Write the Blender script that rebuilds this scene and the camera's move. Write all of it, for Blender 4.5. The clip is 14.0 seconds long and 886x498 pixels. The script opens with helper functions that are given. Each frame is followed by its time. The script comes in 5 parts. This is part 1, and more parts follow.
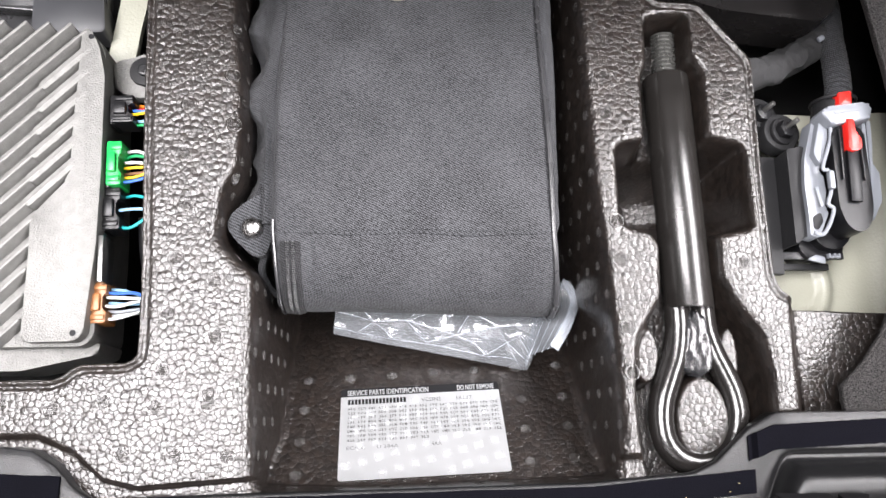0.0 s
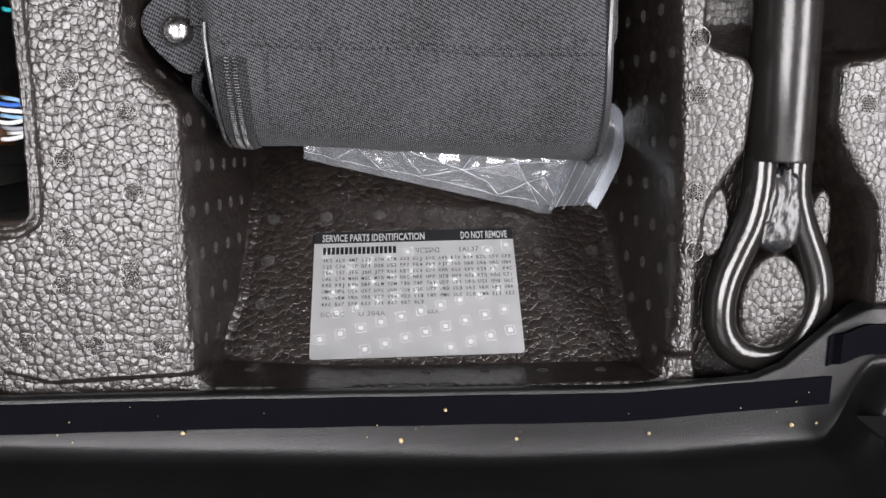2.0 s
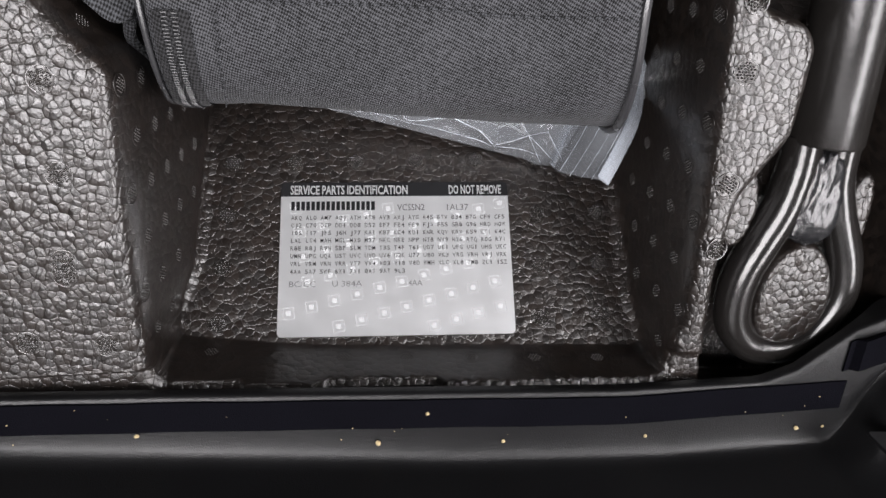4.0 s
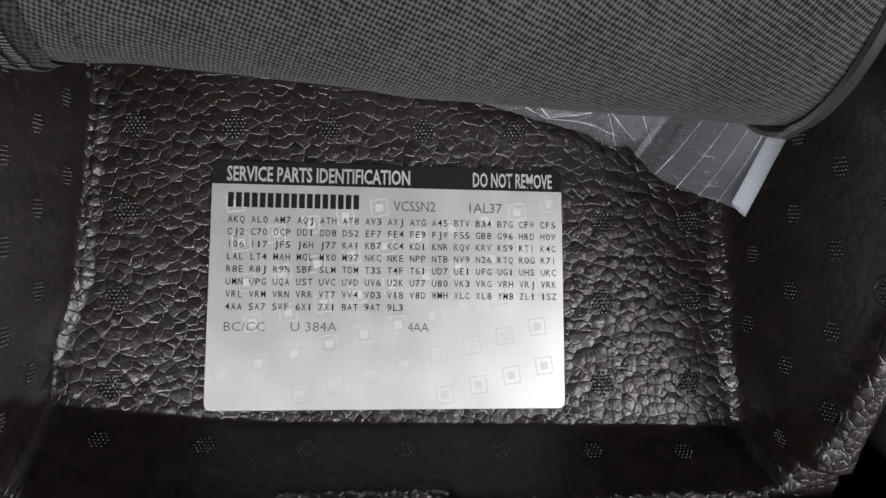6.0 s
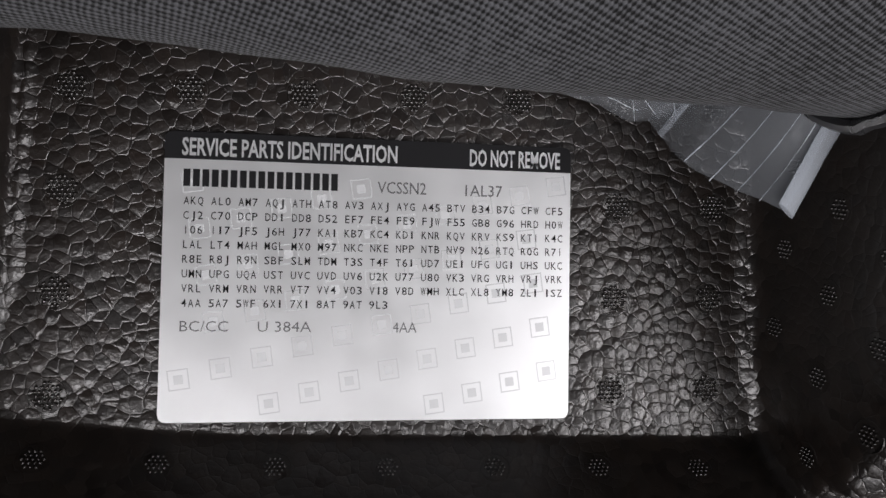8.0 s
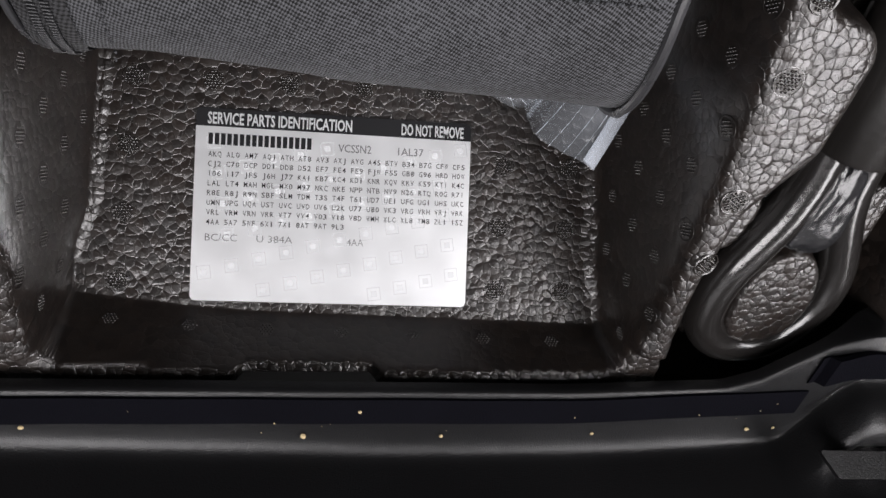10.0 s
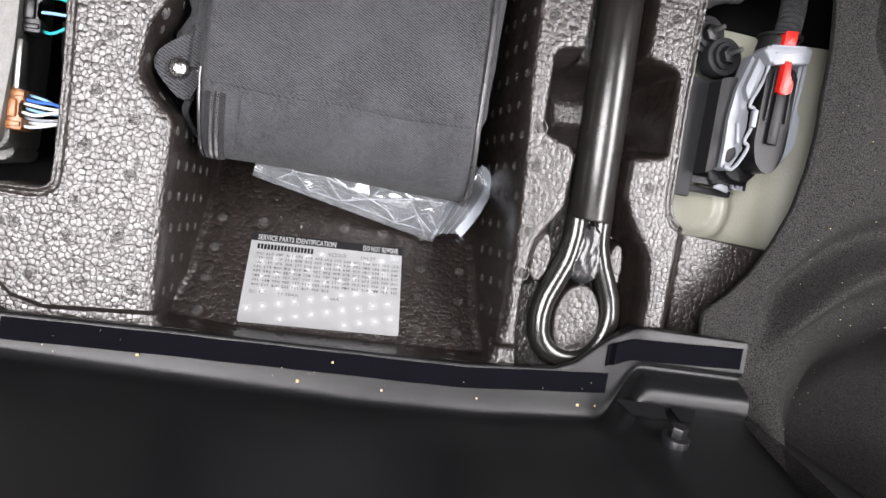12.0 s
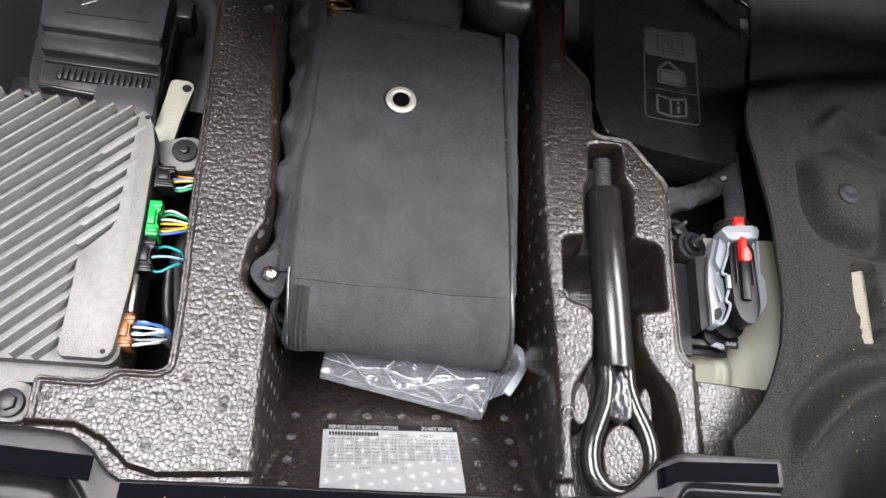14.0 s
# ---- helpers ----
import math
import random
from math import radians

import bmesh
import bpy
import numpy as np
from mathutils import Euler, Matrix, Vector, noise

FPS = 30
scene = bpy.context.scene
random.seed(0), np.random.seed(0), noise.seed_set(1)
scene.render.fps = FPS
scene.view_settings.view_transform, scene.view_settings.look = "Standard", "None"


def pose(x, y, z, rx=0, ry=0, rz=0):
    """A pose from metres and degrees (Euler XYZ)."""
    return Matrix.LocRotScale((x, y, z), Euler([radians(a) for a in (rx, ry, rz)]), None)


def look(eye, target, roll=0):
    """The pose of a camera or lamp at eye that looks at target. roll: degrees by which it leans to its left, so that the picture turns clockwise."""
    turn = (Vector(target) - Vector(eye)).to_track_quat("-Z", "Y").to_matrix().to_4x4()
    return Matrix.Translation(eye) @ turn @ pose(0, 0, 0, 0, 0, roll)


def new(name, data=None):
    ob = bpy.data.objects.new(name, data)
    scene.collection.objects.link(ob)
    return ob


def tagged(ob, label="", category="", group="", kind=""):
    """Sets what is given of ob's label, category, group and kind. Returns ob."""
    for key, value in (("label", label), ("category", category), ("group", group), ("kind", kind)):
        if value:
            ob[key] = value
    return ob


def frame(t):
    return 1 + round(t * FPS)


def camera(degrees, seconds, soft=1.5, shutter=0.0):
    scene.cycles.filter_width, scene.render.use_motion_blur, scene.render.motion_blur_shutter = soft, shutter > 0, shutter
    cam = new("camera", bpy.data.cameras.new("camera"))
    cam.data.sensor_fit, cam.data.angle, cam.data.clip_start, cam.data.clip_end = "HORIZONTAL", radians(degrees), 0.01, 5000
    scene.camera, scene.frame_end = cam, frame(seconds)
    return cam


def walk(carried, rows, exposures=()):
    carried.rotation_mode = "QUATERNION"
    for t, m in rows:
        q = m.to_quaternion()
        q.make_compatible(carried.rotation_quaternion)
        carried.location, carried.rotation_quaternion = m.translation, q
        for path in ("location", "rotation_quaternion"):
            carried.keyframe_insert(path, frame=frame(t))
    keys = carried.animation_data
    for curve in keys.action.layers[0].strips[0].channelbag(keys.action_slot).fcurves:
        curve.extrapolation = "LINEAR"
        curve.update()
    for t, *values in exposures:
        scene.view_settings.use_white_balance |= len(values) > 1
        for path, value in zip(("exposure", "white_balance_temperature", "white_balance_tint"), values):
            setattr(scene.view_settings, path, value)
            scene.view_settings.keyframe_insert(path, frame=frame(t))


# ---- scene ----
# x to the car's right as seen here, y towards the front seats, z up; z = 0 is the top of the foam tray.
cam = camera(59.6, 14.0)
PATH = [
    (0.0, -0.0286, 0.0003, 0.4292, 13.43, -3.73, 0.56),
    (0.5, -0.0294, 0.0173, 0.3998, 6.43, -3.57, 1.36),
    (1.0, -0.0269, 0.0399, 0.3673, 1.61, -3.71, 1.80),
    (1.5, -0.0203, 0.0578, 0.3378, -2.63, -3.85, 2.13),
    (2.0, -0.0260, 0.0748, 0.3162, -7.80, -4.09, 2.51),
    (2.5, -0.0213, 0.0954, 0.2966, -12.47, -4.24, 3.00),
    (2.7, -0.0151, 0.1040, 0.2858, -14.28, -4.15, 3.22),
    (4.8, -0.0374, 0.1319, 0.2179, -24.83, -6.11, 5.79),
    (5.0, -0.0371, 0.1268, 0.2001, -25.85, -5.73, 5.99),
    (5.5, -0.0351, 0.1289, 0.1611, -29.90, -6.05, 7.05),
    (6.0, -0.0343, 0.1285, 0.1242, -32.35, -6.78, 8.27),
    (6.5, -0.0345, 0.1269, 0.1006, -35.07, -6.64, 8.97),
    (7.0, -0.0327, 0.1241, 0.0906, -36.72, -7.01, 9.36),
    (9.5, -0.0359, 0.1288, 0.1044, -38.24, -7.66, 11.11),
    (10.0, -0.0332, 0.1718, 0.1781, -39.01, -7.43, 11.34),
    (10.5, -0.0362, 0.1886, 0.2565, -34.11, -7.67, 11.45),
    (11.0, -0.0404, 0.1769, 0.3502, -25.72, -8.10, 11.58),
    (11.5, -0.0408, 0.1228, 0.4230, -14.05, -8.43, 11.47),
    (12.0, -0.0209, 0.0554, 0.4531, -3.49, -9.00, 10.44),
    (12.5, -0.0143, 0.0053, 0.4913, 7.16, -9.29, 8.49),
    (13.0, -0.0211, -0.0374, 0.4958, 15.19, -9.50, 6.86),
    (13.5, -0.0344, -0.0695, 0.5160, 20.56, -9.43, 5.34),
    (14.0, -0.0619, -0.0891, 0.5150, 23.87, -9.49, 3.62),
]
walk(cam, [(t, pose(x, y, z, rx, ry, rz)) for t, x, y, z, rx, ry, rz in PATH],
     exposures=[(0.0, 0.50), (0.5, 0.25), (1.0, -0.10), (1.5, -0.30), (2.0, -0.50), (2.7, -0.53), (4.8, -0.84), (5.5, -1.12), (6.5, -1.50), (7.2, -1.58), (9.5, -1.38), (10.0, -0.95), (10.5, -0.31), (11.0, 0.12), (11.5, 0.16), (12.0, 0.06), (12.5, 0.24), (13.0, 0.20), (14.0, 0.13)])

# ---- light ----
world = bpy.data.worlds.new("garage")
scene.world = world
world.use_nodes = True
wn = world.node_tree.nodes["Background"]
wn.inputs["Color"].default_value = (0.86, 0.93, 1.0, 1)
wn.inputs["Strength"].default_value = 0.06


def area_lamp(name, eye, target, sx, sy, watts, colour):
    d = bpy.data.lights.new(name, "AREA")
    d.shape, d.size, d.size_y, d.energy, d.color = "RECTANGLE", sx, sy, watts, colour
    ob = new(name, d)
    ob.matrix_world = look(eye, target)
    return ob


# the garage's ceiling lights, above and behind the open hatch
area_lamp("ceiling_lamp", (-0.72, 0.06, 2.2), (-0.72, 0.06, 0), 1.2, 1.15, 118, (1.0, 0.965, 0.985))
area_lamp("ceiling_lamp", (1.85, 0.14, 2.2), (1.65, 0.14, 0), 3.1, 1.15, 285, (1.0, 0.965, 0.985))
area_lamp("front_ceiling_lamp", (1.15, 1.25, 2.2), (1.0, 1.1, 0), 0.9, 0.6, 25, (1.0, 0.965, 0.985))
area_lamp("rear_ceiling_lamp", (0.0, -1.35, 2.2), (0.0, -1.2, 0), 2.2, 0.9, 25, (1.0, 0.965, 0.985))

# ---- materials ----


def material(name, colour, rough=0.5, metal=0.0, spec=0.5, vary=0.25, vary_size=0.02, grain=0.0, grain_size=0.0005,
             rough_vary=0.1, coat=0.0, sharp=False):
    """A plain surface with soft stains, a fine grain in relief and an uneven gloss."""
    m = bpy.data.materials.new(name)
    m.use_nodes = True
    t, n = m.node_tree, m.node_tree.nodes
    b = n["Principled BSDF"]
    b.inputs["Metallic"].default_value = metal
    b.inputs["Specular IOR Level"].default_value = spec
    b.inputs["Coat Weight"].default_value = coat
    co = n.new("ShaderNodeTexCoord")
    big = n.new("ShaderNodeTexNoise")
    big.inputs["Scale"].default_value = 1 / vary_size
    big.inputs["Detail"].default_value = 5
    t.links.new(co.outputs["Object"], big.inputs["Vector"])
    mix = n.new("ShaderNodeMix")
    mix.data_type = "RGBA"
    mix.inputs["A"].default_value = (*[c * (1 - vary) for c in colour], 1)
    mix.inputs["B"].default_value = (*[min(1, c * (1 + vary)) for c in colour], 1)
    hard = n.new("ShaderNodeMapRange")
    hard.inputs["From Min"].default_value, hard.inputs["From Max"].default_value = (0.36, 0.64) if sharp else (0, 1)
    t.links.new(big.outputs["Fac"], hard.inputs["Value"])
    t.links.new(hard.outputs["Result"], mix.inputs["Factor"])
    t.links.new(mix.outputs["Result"], b.inputs["Base Color"])
    rr = n.new("ShaderNodeMapRange")
    rr.inputs["To Min"].default_value = max(0.02, rough - rough_vary)
    rr.inputs["To Max"].default_value = min(1, rough + rough_vary)
    t.links.new(big.outputs["Fac"], rr.inputs["Value"])
    t.links.new(rr.outputs["Result"], b.inputs["Roughness"])
    if grain:
        fine = n.new("ShaderNodeTexNoise")
        fine.inputs["Scale"].default_value = 1 / grain_size
        fine.inputs["Detail"].default_value = 3
        t.links.new(co.outputs["Object"], fine.inputs["Vector"])
        bump = n.new("ShaderNodeBump")
        bump.inputs["Strength"].default_value = grain
        bump.inputs["Distance"].default_value = grain_size
        t.links.new(fine.outputs["Fac"], bump.inputs["Height"])
        t.links.new(bump.outputs["Normal"], b.inputs["Normal"])
    return m


def foam_material():
    """Moulded black bead foam: rounded beads of about 4 mm with fine creases between them and a shiny skin."""
    m = bpy.data.materials.new("bead_foam")
    m.use_nodes = True
    t, n = m.node_tree, m.node_tree.nodes
    b = n["Principled BSDF"]
    co = n.new("ShaderNodeTexCoord")
    warp = n.new("ShaderNodeTexNoise")
    warp.inputs["Scale"].default_value = 170
    add = n.new("ShaderNodeVectorMath")
    add.operation = "MULTIPLY_ADD"
    add.inputs[1].default_value = (0.0013, 0.0013, 0.0013)
    t.links.new(co.outputs["Object"], warp.inputs["Vector"])
    t.links.new(warp.outputs["Color"], add.inputs[0])
    t.links.new(co.outputs["Object"], add.inputs[2])
    edge = n.new("ShaderNodeTexVoronoi")
    edge.feature = "DISTANCE_TO_EDGE"
    edge.inputs["Scale"].default_value = 310
    cell = n.new("ShaderNodeTexVoronoi")
    cell.feature = "F1"
    cell.inputs["Scale"].default_value = 310
    for v in (edge, cell):
        v.inputs["Randomness"].default_value = 0.85
        t.links.new(add.outputs["Vector"], v.inputs["Vector"])
    # every bead is a low dome that meets its neighbours in a crease
    sq = n.new("ShaderNodeMath")
    sq.operation = "POWER"
    sq.inputs[1].default_value = 2.0
    t.links.new(cell.outputs["Distance"], sq.inputs[0])
    crease = n.new("ShaderNodeMapRange")
    crease.interpolation_type = "SMOOTHSTEP"
    crease.inputs["From Max"].default_value = 0.07
    crease.inputs["To Max"].default_value = 0.10
    t.links.new(edge.outputs["Distance"], crease.inputs["Value"])
    sep = n.new("ShaderNodeSeparateColor")
    t.links.new(cell.outputs["Color"], sep.inputs["Color"])
    h = n.new("ShaderNodeMath")
    h.operation = "MULTIPLY_ADD"
    h.inputs[1].default_value = -0.62
    t.links.new(sq.outputs["Value"], h.inputs[0])
    t.links.new(crease.outputs["Result"], h.inputs[2])
    tiny = n.new("ShaderNodeTexNoise")
    tiny.inputs["Scale"].default_value = 900
    tiny.inputs["Detail"].default_value = 4
    t.links.new(co.outputs["Object"], tiny.inputs["Vector"])
    h2 = n.new("ShaderNodeMath")
    h2.operation = "MULTIPLY_ADD"
    h2.inputs[1].default_value = 0.26
    t.links.new(tiny.outputs["Fac"], h2.inputs[0])
    t.links.new(h.outputs["Value"], h2.inputs[2])
    # slow swellings of the moulded skin
    slow = n.new("ShaderNodeTexNoise")
    slow.inputs["Scale"].default_value = 230
    slow.inputs["Detail"].default_value = 3
    t.links.new(co.outputs["Object"], slow.inputs["Vector"])
    h3 = n.new("ShaderNodeMath")
    h3.operation = "MULTIPLY_ADD"
    h3.inputs[1].default_value = 0.80
    t.links.new(slow.outputs["Fac"], h3.inputs[0])
    t.links.new(h2.outputs["Value"], h3.inputs[2])
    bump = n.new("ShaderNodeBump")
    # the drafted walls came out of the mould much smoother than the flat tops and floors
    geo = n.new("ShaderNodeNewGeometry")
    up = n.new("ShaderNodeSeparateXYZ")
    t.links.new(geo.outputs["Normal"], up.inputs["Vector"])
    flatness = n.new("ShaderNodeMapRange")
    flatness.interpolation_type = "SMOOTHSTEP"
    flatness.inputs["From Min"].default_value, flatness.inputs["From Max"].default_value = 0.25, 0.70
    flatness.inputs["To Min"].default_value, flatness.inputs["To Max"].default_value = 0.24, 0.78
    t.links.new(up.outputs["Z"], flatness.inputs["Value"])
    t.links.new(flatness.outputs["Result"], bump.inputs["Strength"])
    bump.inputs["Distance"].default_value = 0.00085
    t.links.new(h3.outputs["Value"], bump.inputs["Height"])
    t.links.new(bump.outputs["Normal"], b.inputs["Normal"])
    mix = n.new("ShaderNodeMix")
    mix.data_type = "RGBA"
    mix.inputs["A"].default_value = (0.008, 0.0064, 0.0056, 1)
    mix.inputs["B"].default_value = (0.0155, 0.0115, 0.0095, 1)
    t.links.new(sep.outputs["Green"], mix.inputs["Factor"])
    t.links.new(mix.outputs["Result"], b.inputs["Base Color"])
    rr = n.new("ShaderNodeMapRange")
    rr.inputs["To Min"].default_value = 0.28
    rr.inputs["To Max"].default_value = 0.42
    t.links.new(sep.outputs["Blue"], rr.inputs["Value"])
    t.links.new(rr.outputs["Result"], b.inputs["Roughness"])
    b.inputs["Specular IOR Level"].default_value = 0.62
    # a thin shiny skin on the beads
    b.inputs["Coat Weight"].default_value = 0.40
    b.inputs["Coat Roughness"].default_value = 0.17
    t.links.new(bump.outputs["Normal"], b.inputs["Coat Normal"])
    return m


def cloth_material(name, colour, pitch=0.0012):
    """Twill-woven polyester: slanting ribs crossed by fine threads, with a little rubbing and soft dents."""
    m = bpy.data.materials.new(name)
    m.use_nodes = True
    t, n = m.node_tree, m.node_tree.nodes
    b = n["Principled BSDF"]
    co = n.new("ShaderNodeTexCoord")
    warp = n.new("ShaderNodeTexNoise")
    warp.inputs["Scale"].default_value = 220
    t.links.new(co.outputs["Object"], warp.inputs["Vector"])
    waves = []
    for d, p in (((0.42, 0.90, 0.55), pitch), ((0.92, -0.36, 0.15), pitch * 0.62)):
        dot = n.new("ShaderNodeVectorMath")
        dot.operation = "DOT_PRODUCT"
        dot.inputs[1].default_value = d
        t.links.new(co.outputs["Object"], dot.inputs[0])
        off = n.new("ShaderNodeMath")
        off.operation = "MULTIPLY_ADD"
        off.inputs[1].default_value = pitch * 0.6
        t.links.new(warp.outputs["Fac"], off.inputs[0])
        t.links.new(dot.outputs["Value"], off.inputs[2])
        ang = n.new("ShaderNodeMath")
        ang.operation = "MULTIPLY"
        ang.inputs[1].default_value = 2 * math.pi / p
        t.links.new(off.outputs["Value"], ang.inputs[0])
        sn = n.new("ShaderNodeMath")
        sn.operation = "SINE"
        t.links.new(ang.outputs["Value"], sn.inputs[0])
        waves.append(sn)
    rib = n.new("ShaderNodeMath")
    rib.operation = "MULTIPLY_ADD"
    rib.inputs[1].default_value = 0.95
    t.links.new(waves[1].outputs["Value"], rib.inputs[0])
    t.links.new(waves[0].outputs["Value"], rib.inputs[2])
    fleck = n.new("ShaderNodeTexNoise")
    fleck.inputs["Scale"].default_value = 640
    fleck.inputs["Detail"].default_value = 3
    t.links.new(co.outputs["Object"], fleck.inputs["Vector"])
    f = n.new("ShaderNodeMath")
    f.operation = "MULTIPLY_ADD"
    f.inputs[1].default_value = 3.6
    t.links.new(fleck.outputs["Fac"], f.inputs[0])
    t.links.new(rib.outputs["Value"], f.inputs[2])
    rub = n.new("ShaderNodeTexNoise")
    rub.inputs["Scale"].default_value = 38
    rub.inputs["Detail"].default_value = 6
    t.links.new(co.outputs["Object"], rub.inputs["Vector"])
    f2 = n.new("ShaderNodeMath")
    f2.operation = "MULTIPLY_ADD"
    f2.inputs[1].default_value = 1.5
    t.links.new(rub.outputs["Fac"], f2.inputs[0])
    t.links.new(f.outputs["Value"], f2.inputs[2])
    r = n.new("ShaderNodeMapRange")
    r.inputs["From Min"].default_value = 1.45
    r.inputs["From Max"].default_value = 3.75
    t.links.new(f2.outputs["Value"], r.inputs["Value"])
    mix = n.new("ShaderNodeMix")
    mix.data_type = "RGBA"
    mix.inputs["A"].default_value = (*[c * 0.04 for c in colour], 1)
    mix.inputs["B"].default_value = (*[c * 1.95 for c in colour], 1)
    t.links.new(r.outputs["Result"], mix.inputs["Factor"])
    t.links.new(mix.outputs["Result"], b.inputs["Base Color"])
    soft = n.new("ShaderNodeTexNoise")
    soft.inputs["Scale"].default_value = 24
    soft.inputs["Detail"].default_value = 3
    soft.inputs["Distortion"].default_value = 1.4
    t.links.new(co.outputs["Object"], soft.inputs["Vector"])
    dent = n.new("ShaderNodeBump")
    dent.inputs["Strength"].default_value = 0.26
    dent.inputs["Distance"].default_value = 0.006
    t.links.new(soft.outputs["Fac"], dent.inputs["Height"])
    bump = n.new("ShaderNodeBump")
    bump.inputs["Strength"].default_value = 0.5
    bump.inputs["Distance"].default_value = 0.00018
    t.links.new(rib.outputs["Value"], bump.inputs["Height"])
    t.links.new(dent.outputs["Normal"], bump.inputs["Normal"])
    t.links.new(bump.outputs["Normal"], b.inputs["Normal"])
    b.inputs["Roughness"].default_value = 0.85
    b.inputs["Specular IOR Level"].default_value = 0.25
    b.inputs["Sheen Weight"].default_value = 0.04
    b.inputs["Sheen Roughness"].default_value = 0.5
    return m


def clear_film_material(name, milkiness):
    """Thin clear plastic film: mostly see-through, a little milky, with sharp glints."""
    m = bpy.data.materials.new(name)
    m.use_nodes = True
    t, n = m.node_tree, m.node_tree.nodes
    n.remove(n["Principled BSDF"])
    out = n["Material Output"]
    see = n.new("ShaderNodeBsdfTransparent")
    see.inputs["Color"].default_value = (0.93, 0.95, 0.97, 1)
    milk = n.new("ShaderNodeBsdfDiffuse")
    milk.inputs["Color"].default_value = (0.78, 0.83, 0.90, 1)
    gl = n.new("ShaderNodeBsdfGlossy")
    gl.inputs["Roughness"].default_value = 0.16
    lw = n.new("ShaderNodeLayerWeight")
    lw.inputs["Blend"].default_value = 0.5
    sharp = n.new("ShaderNodeMath")
    sharp.operation = "POWER"
    sharp.inputs[1].default_value = 3.5
    t.links.new(lw.outputs["Facing"], sharp.inputs[0])
    fr = n.new("ShaderNodeMapRange")
    fr.inputs["To Min"].default_value, fr.inputs["To Max"].default_value = 0.11, 0.75
    t.links.new(sharp.outputs["Value"], fr.inputs["Value"])
    co = n.new("ShaderNodeTexCoord")
    no = n.new("ShaderNodeTexNoise")
    no.inputs["Scale"].default_value = 90
    t.links.new(co.outputs["Object"], no.inputs["Vector"])
    bump = n.new("ShaderNodeBump")
    bump.inputs["Strength"].default_value = 0.15
    bump.inputs["Distance"].default_value = 0.002
    t.links.new(no.outputs["Fac"], bump.inputs["Height"])
    for s in (gl, lw):
        t.links.new(bump.outputs["Normal"], s.inputs["Normal"])
    a = n.new("ShaderNodeMixShader")
    a.inputs["Fac"].default_value = milkiness
    t.links.new(see.outputs["BSDF"], a.inputs[1])
    t.links.new(milk.outputs["BSDF"], a.inputs[2])
    c = n.new("ShaderNodeMixShader")
    t.links.new(fr.outputs["Result"], c.inputs["Fac"])
    t.links.new(a.outputs["Shader"], c.inputs[1])
    t.links.new(gl.outputs["BSDF"], c.inputs[2])
    t.links.new(c.outputs["Shader"], out.inputs["Surface"])
    return m


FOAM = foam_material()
PIP_SKIN = material("glossy_foam_skin", (0.011, 0.0092, 0.008), 0.19, spec=1.0, vary=0.3, vary_size=0.004)
FOAM_SKIN = material("smooth_foam_skin", (0.012, 0.010, 0.009), 0.36, spec=0.55, vary=0.3, vary_size=0.004)
CLOTH = cloth_material("black_polyester", (0.0350, 0.0357, 0.0387), 0.0013)
WEBBING = cloth_material("black_webbing", (0.030, 0.031, 0.034), 0.0016)
ZIP_TEETH = material("zip_teeth", (0.016, 0.016, 0.017), 0.30, spec=0.55)
ZIP_TAPE = cloth_material("black_zip_tape", (0.013, 0.013, 0.014), 0.0016)
PIPING = material("piping_vinyl", (0.03, 0.03, 0.032), 0.28, spec=0.7)
FILM = clear_film_material("clear_film", 0.17)
STRIP_FILM = clear_film_material("milky_zip_film", 0.24)
GLINT_WHITE = material("crease_glint", (0.70, 0.74, 0.79), 0.25, vary=0.1)
LABEL_FILM = material("silver_label_film", (0.84, 0.85, 0.86), 0.37, metal=0.82, vary=0.06, vary_size=0.012, rough_vary=0.06)
INK = material("black_ink", (0.010, 0.010, 0.011), 0.5, spec=0.15, vary=0.1)
PALE_INK = material("grey_ink", (0.09, 0.09, 0.095), 0.6, vary=0.1)
LOGO_INK = material("pearl_ink", (0.60, 0.61, 0.62), 0.50, metal=0.45, vary=0.05)
SHANK_PAINT = material("satin_shank_paint", (0.0115, 0.0105, 0.0098), 0.25, spec=0.58, vary=0.3, vary_size=0.02, grain=0.05, grain_size=0.002, rough_vary=0.06)
HOOK_PAINT = material("gloss_black_paint", (0.011, 0.010, 0.0095), 0.19, spec=0.62, vary=0.3, vary_size=0.03, grain=0.04, grain_size=0.003, rough_vary=0.05)
THREAD = material("dark_steel_thread", (0.19, 0.19, 0.18), 0.28, metal=0.8, spec=0.8, vary=0.3, vary_size=0.004)
PLUG_BLACK = material("satin_black_housing", (0.007, 0.007, 0.008), 0.34, spec=0.22, grain=0.2, grain_size=0.0006)
WELD = material("painted_weld", (0.011, 0.011, 0.012), 0.22, spec=0.5, grain=0.10, grain_size=0.004)
TRIM = material("black_grained_plastic", (0.0065, 0.0065, 0.007), 0.33, spec=0.34, grain=0.3, grain_size=0.0006, vary_size=0.05)
TAPE = material("hook_tape_pile", (0.0032, 0.0032, 0.0048), 0.95, spec=0.03, grain=0.8, grain_size=0.0006)
FELT = material("needled_felt", (0.0255, 0.0241, 0.0237), 0.95, spec=0.12, grain=1.0, grain_size=0.0012, vary=0.75, vary_size=0.0008, sharp=True)
ALU = material("cast_aluminium", (0.215, 0.213, 0.204), 0.58, metal=0.55, grain=0.7, grain_size=0.0012, vary=0.32, vary_size=0.006)
BODY = material("beige_primer", (0.32, 0.32, 0.263), 0.40, spec=0.45, vary=0.15, vary_size=0.05, grain=0.2, grain_size=0.002)
